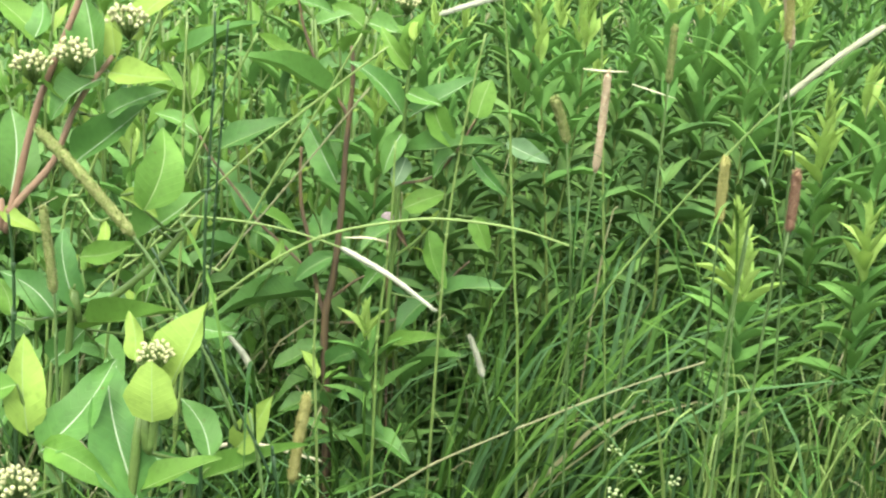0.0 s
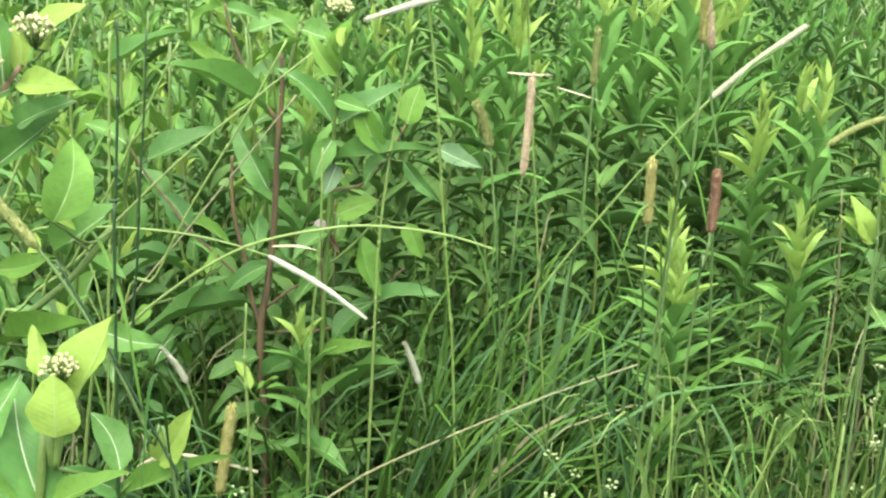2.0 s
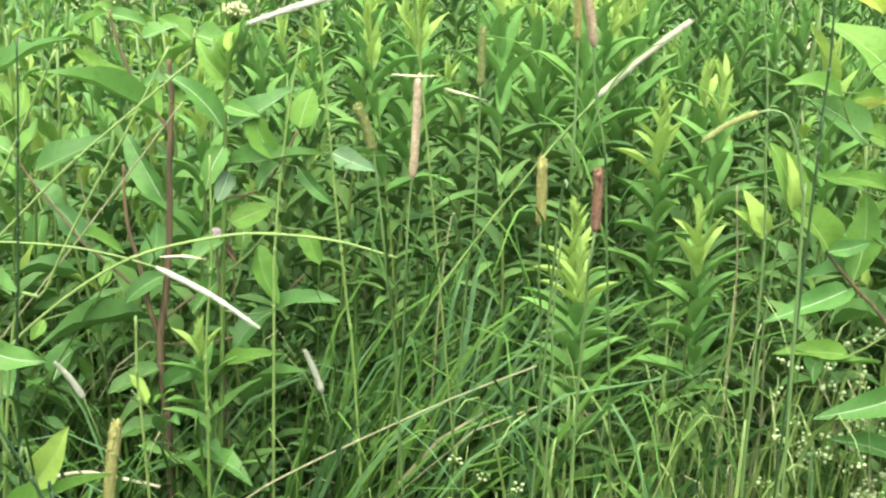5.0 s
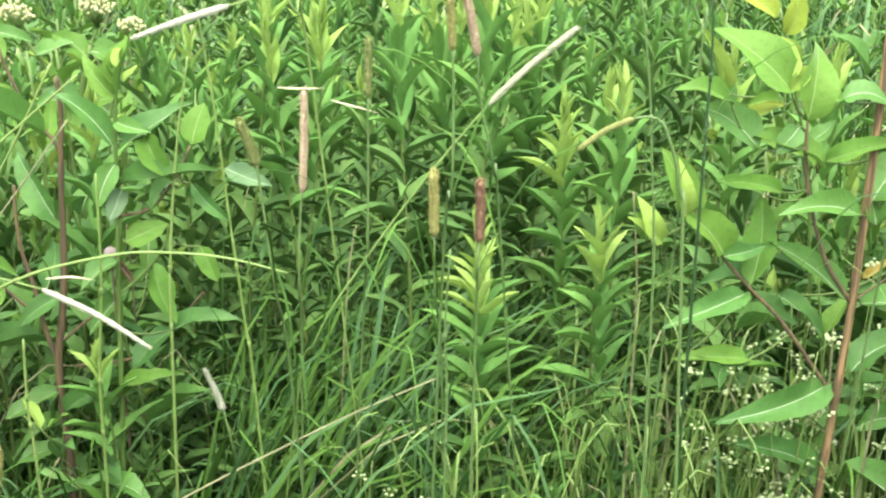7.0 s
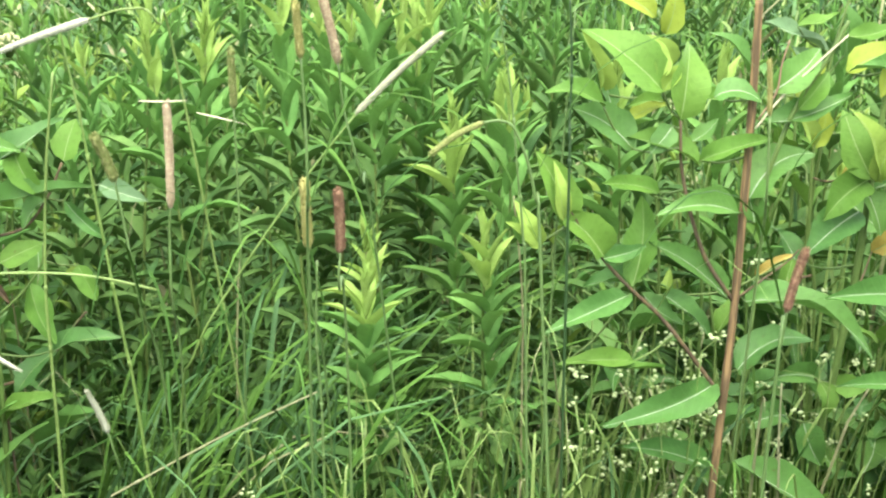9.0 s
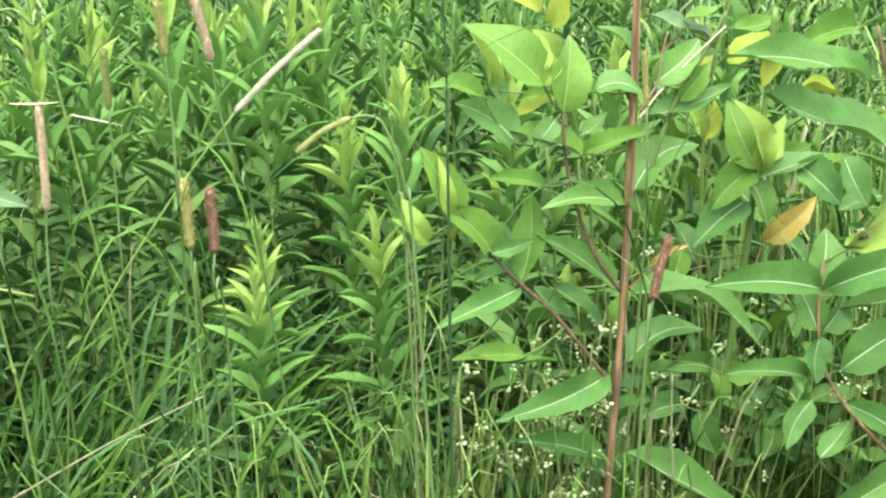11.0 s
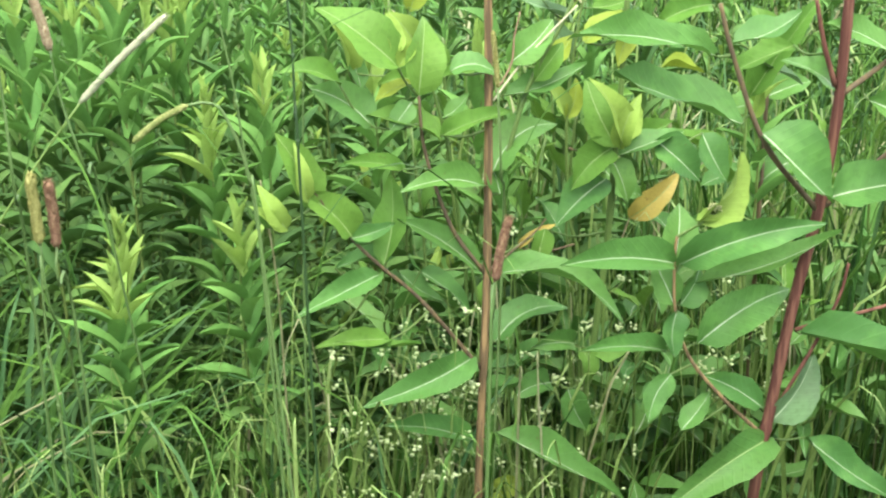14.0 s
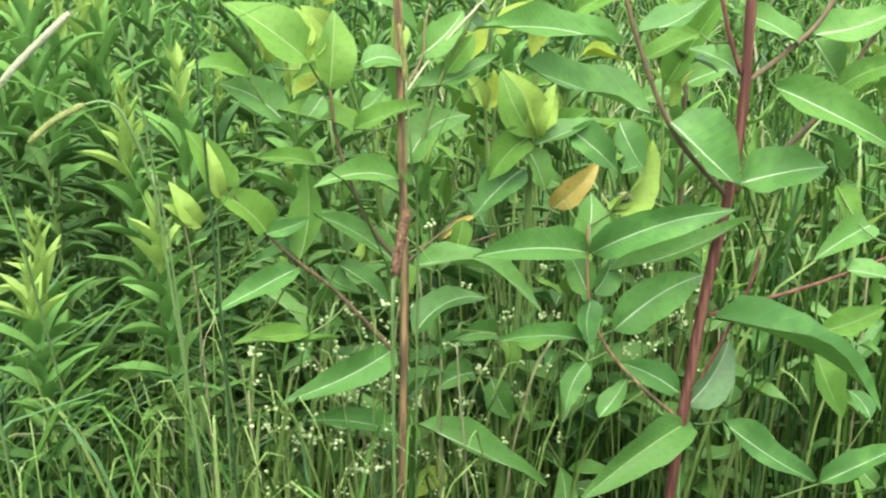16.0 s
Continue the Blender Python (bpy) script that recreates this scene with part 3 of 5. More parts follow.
leaf(p, "round", LEAF, (0.625, 1.230, 1.000), (0.654, 1.235, 1.011), 0.022)
leaf(p, "oval", LEAF_YOUNG, (0.541, 1.230, 1.019), (0.530, 1.247, 1.046), 0.020)
leaf(p, "oval", LEAF_YOUNG, (0.593, 1.230, 0.883), (0.695, 1.207, 0.880), 0.018)
leaf(p, "oval", LEAF_TIP, (0.558, 1.230, 1.017), (0.531, 1.240, 1.065), 0.024)
leaf(p, "oval", LEAF_TIP, (0.551, 1.225, 1.020), (0.520, 1.235, 1.044), 0.014)
leaf(p, "oval", LEAF, (0.667, 1.250, 0.962), (0.612, 1.260, 0.957), 0.025)
leaf(p, "oval", LEAF_YOUNG, (0.664, 1.220, 0.883), (0.582, 1.230, 0.879), 0.022)
leaf(p, "oval", LEAF, (0.625, 1.225, 1.002), (0.675, 1.235, 1.012), 0.018)
leaf(p, "oval", LEAF_YOUNG, (0.679, 1.240, 1.066), (0.628, 1.250, 1.079), 0.018)
stem(p, "branch", STEM_GREEN, 0.0028, 0.0018, (0.791, 1.230, 1.056), (0.821, 1.230, 1.154), (0.856, 1.230, 1.217), (0.872, 1.230, 1.252))
leaf(p, "oval", LEAF, (0.798, 1.230, 1.179), (0.854, 1.253, 1.220), 0.035)
leaf(p, "oval", LEAF_YOUNG, (0.827, 1.230, 1.159), (0.866, 1.252, 1.195), 0.023)
leaf(p, "oval", LEAF, (0.791, 1.230, 1.037), (0.777, 1.259, 1.082), 0.024)

p = herb("dogbane", (0.875, 1.300, 0.000), "leafy green dogbane with bright young top leaves", "plant", "dogbane plants")
stem(p, "stem", STEM_GREEN, 0.0055, 0.0030, (0.875, 1.300, 0.000), (0.916, 1.300, 0.650), (0.931, 1.300, 0.806), (0.944, 1.300, 0.937), (0.950, 1.300, 1.056), (0.955, 1.300, 1.155), (0.957, 1.300, 1.244))
leaf(p, "oval", LEAF_YOUNG, (0.950, 1.300, 1.061), (0.928, 1.345, 1.131), 0.048, (0.200, -0.760, 0.600), 0)
leaf(p, "oval", LEAF_TIP, (0.953, 1.300, 1.062), (0.985, 1.330, 1.108), 0.030, (-0.200, -0.760, 0.600), 0)
leaf(p, "oval", LEAF_YOUNG, (0.946, 1.300, 1.060), (0.891, 1.285, 1.017), 0.040)
leaf(p, "oval", LEAF, (0.946, 1.300, 1.046), (0.963, 1.287, 0.996), 0.034, (0.000, -0.760, 0.700), 0)
leaf(p, "oval", LEAF, (0.939, 1.300, 1.022), (0.873, 1.282, 0.976), 0.046)
leaf(p, "oval", LEAF, (0.953, 1.300, 1.049), (1.037, 1.306, 1.071), 0.034)
leaf(p, "oval", LEAF, (0.999, 1.300, 1.065), (1.050, 1.282, 1.017), 0.045)
leaf(p, "oval", LEAF, (1.082, 1.350, 1.056), (1.111, 1.334, 0.997), 0.042)
leaf(p, "oval", LEAF, (0.908, 1.300, 0.816), (0.847, 1.287, 0.823), 0.027)
leaf(p, "oval", LEAF_YOUNG, (0.916, 1.300, 0.808), (0.920, 1.289, 0.766), 0.027)
leaf(p, "oval", LEAF_YOUNG, (0.927, 1.300, 0.806), (0.977, 1.294, 0.809), 0.028)
leaf(p, "oval", LEAF, (0.901, 1.300, 0.756), (0.922, 1.285, 0.704), 0.036, (-0.300, -0.760, 0.600), 0)
leaf(p, "oval", LEAF, (0.879, 1.300, 0.767), (0.825, 1.288, 0.758), 0.033)
leaf(p, "oval", LEAF_YOUNG, (0.866, 1.300, 0.967), (0.848, 1.287, 0.917), 0.026)
leaf(p, "oval", LEAF_YELLOW, (0.908, 1.300, 1.184), (0.986, 1.293, 1.193), 0.037)
leaf(p, "oval", LEAF_YELLOW, (0.962, 1.300, 1.193), (0.945, 1.291, 1.157), 0.023)
leaf(p, "oval", LEAF_YELLOW, (0.841, 1.300, 0.635), (0.797, 1.289, 0.612), 0.031)
leaf(p, "oval", LEAF, (0.716, 1.300, 0.928), (0.771, 1.282, 0.879), 0.027)
leaf(p, "oval", LEAF, (0.690, 1.300, 0.932), (0.738, 1.285, 0.896), 0.024)
leaf(p, "oval", LEAF_TIP, (0.949, 1.285, 1.063), (0.909, 1.285, 1.147), 0.032)
leaf(p, "oval", LEAF_TIP, (0.948, 1.280, 1.065), (0.971, 1.280, 1.126), 0.026)
leaf(p, "oval", LEAF_DEAD, (1.034, 1.450, 0.919), (1.101, 1.450, 0.976), 0.035, (0.000, -0.855, 0.400), 0)

p = herb("dogbane", (0.988, 1.080, 0.000), "large dogbane with a thick dark red branching stem", "plant", "dogbane plants")
stem(p, "stem", STEM_RED, 0.0067, 0.0050, (0.988, 1.080, 0.000), (1.040, 1.080, 0.690), (1.053, 1.080, 0.816), (1.069, 1.080, 0.941), (1.088, 1.080, 1.046), (1.097, 1.080, 1.135), (1.098, 1.080, 1.244), (1.098, 1.080, 1.282))
stem(p, "branch", STEM_BROWN, 0.0030, 0.0022, (1.085, 1.080, 1.042), (1.020, 1.080, 1.117), (0.979, 1.080, 1.207), (0.962, 1.080, 1.257))
stem(p, "branch", STEM_BROWN, 0.0030, 0.0020, (1.094, 1.080, 1.045), (1.186, 1.080, 1.119), (1.232, 1.080, 1.184), (1.261, 1.080, 1.223))
stem(p, "branch", STEM_RED, 0.0022, 0.0015, (1.074, 1.080, 0.909), (1.206, 1.080, 0.930), (1.310, 1.080, 0.955))
stem(p, "branch", STEM_RED, 0.0022, 0.0015, (1.049, 1.080, 0.799), (1.093, 1.080, 0.878), (1.122, 1.080, 0.941), (1.129, 1.080, 0.979))
stem(p, "branch", STEM_BROWN, 0.0030, 0.0022, (1.097, 1.080, 1.159), (1.165, 1.080, 1.206), (1.199, 1.080, 1.249))
stem(p, "branch", STEM_RUST, 0.0021, 0.0014, (1.048, 1.080, 0.786), (0.995, 1.080, 0.839), (0.954, 1.080, 0.891), (0.935, 1.080, 0.945), (0.931, 1.080, 1.002), (0.932, 1.080, 1.026))
stem(p, "branch", STEM_RED, 0.0030, 0.0020, (1.092, 1.080, 1.171), (1.076, 1.080, 1.211), (1.063, 1.080, 1.256))
leaf(p, "oval", LEAF, (0.994, 1.080, 1.138), (0.856, 1.080, 1.195), 0.056)
leaf(p, "oval", LEAF, (1.016, 1.080, 1.127), (1.087, 1.054, 1.056), 0.064)
leaf(p, "oval", LEAF, (0.958, 1.080, 1.208), (0.805, 1.060, 1.236), 0.037)
leaf(p, "oval", LEAF, (1.100, 1.080, 1.054), (1.198, 1.072, 1.065), 0.052)
leaf(p, "oval", LEAF, (1.132, 1.080, 1.153), (1.253, 1.043, 1.088), 0.044)
leaf(p, "oval", LEAF, (1.081, 1.080, 0.903), (1.261, 1.022, 0.797), 0.044)
# darker leaf colour stands in for shade on this one
leaf(p, "oval", LEAF_SHADED, (1.055, 1.080, 0.782), (0.919, 1.048, 0.728), 0.045, (-0.700, -0.665, 0.200), 0)
leaf(p, "oval", LEAF, (1.044, 1.080, 0.821), (0.978, 1.092, 0.861), 0.032)
leaf(p, "oval", LEAF, (1.099, 1.080, 0.777), (1.202, 1.044, 0.702), 0.037)
leaf(p, "oval", LEAF, (1.233, 1.080, 0.673), (1.345, 1.092, 0.696), 0.033)
leaf(p, "oval", LEAF, (1.159, 1.080, 1.194), (1.077, 1.090, 1.231), 0.034)
leaf(p, "oval", LEAF, (1.168, 1.080, 1.204), (1.267, 1.080, 1.224), 0.039)
leaf(p, "oval", LEAF_PALE, (1.054, 1.080, 0.802), (1.123, 1.120, 0.857), 0.038)
leaf(p, "oval", LEAF_YOUNG, (1.204, 1.080, 1.145), (1.284, 1.083, 1.162), 0.028)
leaf(p, "oval", LEAF, (1.191, 1.110, 1.193), (1.220, 1.096, 1.146), 0.036)
leaf(p, "oval", LEAF, (0.978, 1.080, 1.218), (1.054, 1.090, 1.244), 0.034)
leaf(p, "oval", LEAF_YOUNG, (1.071, 1.130, 1.203), (0.995, 1.114, 1.182), 0.027)
leaf(p, "oval", LEAF, (1.103, 1.100, 1.163), (1.049, 1.111, 1.193), 0.038)
leaf(p, "oval", LEAF_YOUNG, (1.317, 1.230, 0.985), (1.330, 1.214, 0.923), 0.040)
leaf(p, "oval", LEAF, (1.335, 1.180, 0.949), (1.251, 1.162, 0.922), 0.038)
leaf(p, "oval", LEAF_YOUNG, (1.212, 1.080, 0.869), (1.300, 1.086, 0.886), 0.031)
leaf(p, "oval", LEAF, (1.240, 1.080, 0.940), (1.296, 1.064, 0.925), 0.031)
leaf(p, "oval", LEAF_YOUNG, (1.275, 1.180, 0.795), (1.307, 1.155, 0.709), 0.052)
leaf(p, "oval", LEAF, (1.292, 1.080, 0.750), (1.273, 1.102, 0.779), 0.025)
leaf(p, "oval", LEAF, (1.349, 1.130, 0.621), (1.329, 1.154, 0.651), 0.027)
leaf(p, "oval", LEAF, (0.932, 1.080, 0.997), (0.799, 1.053, 1.017), 0.037)
leaf(p, "oval", LEAF, (0.933, 1.072, 0.999), (1.070, 1.035, 1.042), 0.037, (-0.1, -0.7, 0.7))
leaf(p, "oval", LEAF, (0.960, 1.090, 0.969), (1.104, 1.060, 1.022), 0.031, (-0.1, -0.75, 0.6))
leaf(p, "oval", LEAF, (0.931, 1.080, 1.002), (0.948, 1.114, 1.049), 0.037, (0.100, -0.760, 0.600), 0)
leaf(p, "oval", LEAF, (0.937, 1.080, 0.946), (0.932, 1.068, 0.899), 0.030, (0.000, -0.807, 0.600), 0)
leaf(p, "oval", LEAF, (0.963, 1.080, 0.906), (1.076, 1.102, 0.946), 0.046)
leaf(p, "oval", LEAF, (0.928, 1.080, 0.901), (0.824, 1.059, 0.921), 0.022)
leaf(p, "oval", LEAF, (0.933, 1.080, 0.952), (0.919, 1.109, 0.993), 0.032, (0.000, -0.807, 0.600), 0)
leaf(p, "oval", LEAF, (0.939, 1.080, 0.951), (0.970, 1.103, 0.983), 0.031, (0.200, -0.807, 0.600), 0)
leaf(p, "oval", LEAF, (0.935, 1.080, 0.874), (0.906, 1.067, 0.826), 0.027)
leaf(p, "oval", LEAF, (0.950, 1.080, 0.805), (0.992, 1.103, 0.835), 0.025)
leaf(p, "oval", LEAF_TIP, (0.955, 1.080, 1.037), (1.016, 1.120, 1.098), 0.034, (0.450, -0.712, 0.550), 0)
leaf(p, "oval", LEAF_TIP, (0.952, 1.080, 1.041), (0.988, 1.085, 1.052), 0.017)
buds(p, (0.971, 1.080, 1.052), 0.007)

p = herb("dogbane", (-0.279, 0.720, 0.000), "leafy dogbane with pale yellow-green top leaves and cream flower buds", "plant", "dogbane plants")
stem(p, "stem", STEM_GREEN, 0.0040, 0.0025, (-0.279, 0.720, 0.000), (-0.180, 0.720, 0.941), (-0.165, 0.720, 0.989), (-0.158, 0.720, 1.027), (-0.159, 0.720, 1.058))
leaf(p, "round", LEAF_TIP, (-0.155, 0.700, 1.025), (-0.157, 0.710, 1.068), 0.039, (0.050, -0.855, 0.450), 0)
leaf(p, "oval", LEAF, (-0.173, 0.720, 0.946), (-0.214, 0.786, 1.028), 0.046, (0.150, -0.570, 0.900), 0)
leaf(p, "oval", LEAF, (-0.245, 0.720, 0.982), (-0.199, 0.760, 1.042), 0.035, (-0.300, -0.760, 0.600), 0)
leaf(p, "oval", LEAF_TIP, (-0.151, 0.730, 1.036), (-0.130, 0.769, 1.089), 0.040, (-0.400, -0.760, 0.500), 0)
leaf(p, "oval", LEAF_TIP, (-0.175, 0.730, 1.056), (-0.185, 0.752, 1.085), 0.015)
leaf(p, "oval", LEAF, (-0.127, 0.750, 0.970), (-0.156, 0.777, 1.005), 0.026, (0.300, -0.760, 0.500), 0)
leaf(p, "oval", LEAF_YOUNG, (-0.171, 0.720, 0.957), (-0.112, 0.725, 0.986), 0.021)
leaf(p, "oval", LEAF_YOUNG, (-0.241, 0.720, 0.987), (-0.184, 0.706, 0.962), 0.024)
leaf(p, "oval", LEAF_TIP, (-0.253, 0.720, 0.996), (-0.269, 0.766, 1.053), 0.030, (0.200, -0.807, 0.500), 0)
leaf(p, "oval", LEAF_YOUNG, (-0.258, 0.720, 1.036), (-0.292, 0.710, 1.020), 0.022)
leaf(p, "oval", LEAF, (-0.230, 0.720, 0.955), (-0.244, 0.741, 0.980), 0.022)
buds(p, (-0.159, 0.725, 1.065), 0.013)
buds(p, (-0.256, 0.700, 0.966), 0.016)

p = herb("dogbane", (-0.279, 0.930, 0.000), "small dogbane shoot with yellow-green leaves", "plant", "dogbane plants")
stem(p, "stem", STEM_GREEN, 0.0030, 0.0020, (-0.279, 0.930, 0.000), (-0.194, 0.930, 0.801), (-0.183, 0.930, 0.839), (-0.151, 0.930, 0.874))
leaf(p, "oval", LEAF_TIP, (-0.148, 0.930, 0.874), (-0.114, 0.930, 0.932), 0.029, (0.300, -0.760, 0.500), 0)
leaf(p, "oval", LEAF_YOUNG, (-0.183, 0.930, 0.837), (-0.080, 0.933, 0.883), 0.021)
leaf(p, "oval", LEAF, (-0.178, 0.930, 0.839), (-0.237, 0.937, 0.860), 0.020)

p = herb("dogbane", (-0.428, 1.020, 0.000), "dogbane with a pale stem and broad mid-green leaves", "plant", "dogbane plants")
stem(p, "stem", STEM_GREEN, 0.0040, 0.0030, (-0.428, 1.020, 0.000), (-0.333, 1.020, 0.905), (-0.314, 1.020, 0.948), (-0.246, 1.020, 1.012), (-0.204, 1.020, 1.063))
leaf(p, "oval", LEAF_YOUNG, (-0.315, 1.020, 0.941), (-0.216, 1.012, 0.970), 0.025)
leaf(p, "oval", LEAF_YOUNG, (-0.210, 0.880, 1.117), (-0.204, 0.920, 1.176), 0.039, (0.100, -0.570, 0.900), 0)
leaf(p, "oval", LEAF_TIP, (-0.273, 1.020, 1.080), (-0.236, 1.011, 1.063), 0.018)
leaf(p, "oval", LEAF, (-0.261, 1.020, 1.034), (-0.198, 1.042, 1.082), 0.033)
leaf(p, "oval", LEAF, (-0.321, 1.020, 0.963), (-0.347, 1.066, 1.025), 0.028, (0.400, -0.665, 0.500), 0)
leaf(p, "oval", LEAF, (-0.350, 1.020, 0.903), (-0.316, 1.041, 0.939), 0.030)
leaf(p, "oval", LEAF_YOUNG, (-0.316, 1.020, 1.016), (-0.261, 1.018, 1.034), 0.023)
buds(p, (-0.237, 1.000, 1.104), 0.009)
leaf(p, "oval", LEAF, (-0.253, 1.120, 0.916), (-0.184, 1.105, 0.909), 0.029)
leaf(p, "oval", LEAF, (-0.341, 1.020, 0.952), (-0.402, 1.039, 0.987), 0.032)
leaf(p, "oval", LEAF_YOUNG, (-0.386, 1.020, 0.949), (-0.409, 1.042, 0.980), 0.021)

p = herb("dogbane", (-0.478, 0.950, 0.000), "dogbane with a pinkish stem and clusters of cream buds", "plant", "dogbane plants")
stem(p, "stem", STEM_PINK, 0.0040, 0.0024, (-0.478, 0.950, 0.000), (-0.373, 0.950, 1.002), (-0.356, 0.950, 1.063), (-0.344, 0.950, 1.101), (-0.322, 0.950, 1.173), (-0.305, 0.950, 1.213), (-0.279, 0.950, 1.271), (-0.274, 0.950, 1.290))
stem(p, "branch", STEM_PINK, 0.0038, 0.0020, (-0.351, 0.950, 1.082), (-0.338, 0.950, 1.097), (-0.309, 0.950, 1.131), (-0.284, 0.950, 1.185), (-0.253, 0.950, 1.226))
leaf(p, "oval", LEAF, (-0.348, 0.950, 1.100), (-0.361, 0.994, 1.164), 0.040, (0.500, -0.760, 0.400), 0)
leaf(p, "oval", LEAF, (-0.260, 0.950, 1.175), (-0.211, 0.956, 1.198), 0.027)
leaf(p, "oval", LEAF_TIP, (-0.256, 0.950, 1.212), (-0.201, 0.939, 1.212), 0.026)
leaf(p, "oval", LEAF_TIP, (-0.233, 0.950, 1.240), (-0.202, 0.969, 1.276), 0.030)
leaf(p, "oval", LEAF, (-0.268, 0.950, 1.208), (-0.288, 0.989, 1.269), 0.034)
leaf(p, "oval", LEAF_YOUNG, (-0.314, 0.950, 1.234), (-0.357, 0.967, 1.266), 0.030)
leaf(p, "oval", LEAF, (-0.263, 0.950, 1.206), (-0.304, 0.937, 1.170), 0.035)
leaf(p, "oval", LEAF, (-0.291, 0.950, 1.130), (-0.228, 0.975, 1.183), 0.029)
leaf(p, "oval", LEAF_TIP, (-0.251, 0.950, 1.221), (-0.262, 0.974, 1.259), 0.021)
leaf(p, "oval", LEAF, (-0.319, 0.950, 1.236), (-0.317, 0.969, 1.265), 0.022)
leaf(p, "oval", LEAF_YOUNG, (-0.289, 0.950, 1.180), (-0.343, 0.972, 1.220), 0.021)
leaf(p, "oval", LEAF_TIP, (-0.359, 0.950, 1.084), (-0.319, 0.941, 1.068), 0.015)
buds(p, (-0.315, 0.930, 1.219), 0.016)
buds(p, (-0.279, 0.930, 1.230), 0.017)
buds(p, (-0.234, 0.930, 1.261), 0.016)

p = herb("dogbane", (-0.123, 1.400, 0.000), "old dogbane with a thick brown weathered stem and drooping leaves", "plant", "dogbane plants")
stem(p, "stem", STEM_BROWN, 0.0062, 0.0024, (-0.123, 1.400, 0.000), (-0.130, 1.400, 0.634), (-0.132, 1.400, 0.700), (-0.135, 1.400, 0.752), (-0.134, 1.400, 0.811), (-0.126, 1.400, 0.857), (-0.120, 1.400, 0.910), (-0.116, 1.400, 0.968), (-0.114, 1.400, 1.020), (-0.110, 1.400, 1.074), (-0.107, 1.400, 1.116), (-0.109, 1.400, 1.155))
stem(p, "branch", STEM_BROWN, 0.0034, 0.0018, (-0.135, 1.400, 0.803), (-0.146, 1.400, 0.841), (-0.156, 1.400, 0.902), (-0.166, 1.400, 0.945), (-0.169, 1.400, 0.984), (-0.168, 1.400, 1.027))
stem(p, "branch", STEM_BROWN, 0.0024, 0.0016, (-0.111, 1.400, 1.064), (-0.119, 1.400, 1.082), (-0.142, 1.400, 1.110), (-0.157, 1.400, 1.146), (-0.168, 1.400, 1.178), (-0.174, 1.400, 1.210))
stem(p, "branch", STEM_BROWN, 0.0020, 0.0014, (-0.163, 1.400, 0.871), (-0.196, 1.400, 0.903), (-0.223, 1.400, 0.928), (-0.248, 1.400, 0.964), (-0.275, 1.400, 0.999), (-0.294, 1.400, 1.033))
stem(p, "branch", STEM_BROWN, 0.0018, 0.0012, (-0.128, 1.400, 0.829), (-0.094, 1.400, 0.858), (-0.065, 1.400, 0.874), (-0.044, 1.400, 0.897))
stem(p, "branch", STEM_BROWN, 0.0019, 0.0013, (-0.115, 1.400, 0.796), (-0.045, 1.400, 0.806), (0.008, 1.400, 0.845), (0.029, 1.400, 0.874), (0.046, 1.400, 0.893))
leaf(p, "oval", LEAF, (-0.127, 1.400, 1.084), (-0.249, 1.370, 1.144), 0.029)
leaf(p, "oval", LEAF_YOUNG, (-0.148, 1.400, 1.114), (-0.230, 1.430, 1.157), 0.022)
leaf(p, "oval", LEAF, (-0.318, 1.400, 1.121), (-0.217, 1.380, 1.180), 0.028)
leaf(p, "oval", LEAF_SHADED, (-0.147, 1.400, 0.829), (-0.281, 1.360, 0.799), 0.032)
leaf(p, "oval", LEAF_SHADED, (-0.223, 1.400, 0.928), (-0.264, 1.430, 0.966), 0.030)
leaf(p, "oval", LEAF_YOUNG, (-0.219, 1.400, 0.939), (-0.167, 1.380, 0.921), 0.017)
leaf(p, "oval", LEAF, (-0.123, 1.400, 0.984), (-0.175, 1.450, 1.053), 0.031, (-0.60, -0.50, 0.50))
leaf(p, "oval", LEAF_SHADED, (-0.273, 1.400, 1.015), (-0.184, 1.420, 1.055), 0.035)
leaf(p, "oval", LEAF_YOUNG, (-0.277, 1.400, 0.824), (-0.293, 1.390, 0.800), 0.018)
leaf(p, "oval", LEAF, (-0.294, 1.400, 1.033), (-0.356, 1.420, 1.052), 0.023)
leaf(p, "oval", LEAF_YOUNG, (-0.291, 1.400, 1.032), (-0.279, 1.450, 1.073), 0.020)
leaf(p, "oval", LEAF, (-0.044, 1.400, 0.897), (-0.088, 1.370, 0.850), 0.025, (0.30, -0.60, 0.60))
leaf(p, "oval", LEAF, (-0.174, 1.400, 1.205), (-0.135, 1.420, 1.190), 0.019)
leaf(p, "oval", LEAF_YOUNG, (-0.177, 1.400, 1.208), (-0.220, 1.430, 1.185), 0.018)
leaf(p, "oval", LEAF_SHADED, (-0.126, 1.400, 0.887), (-0.172, 1.380, 0.856), 0.025)
leaf(p, "oval", LEAF_SHADED, (-0.134, 1.400, 0.764), (-0.197, 1.370, 0.737), 0.032)
leaf(p, "oval", LEAF_SHADED, (-0.133, 1.400, 0.724), (-0.063, 1.370, 0.773), 0.029)
leaf(p, "oval", LEAF_SHADED, (-0.130, 1.400, 0.684), (-0.194, 1.380, 0.668), 0.031)
leaf(p, "oval", LEAF_SHADED, (0.008, 1.400, 0.845), (-0.041, 1.370, 0.797), 0.032)

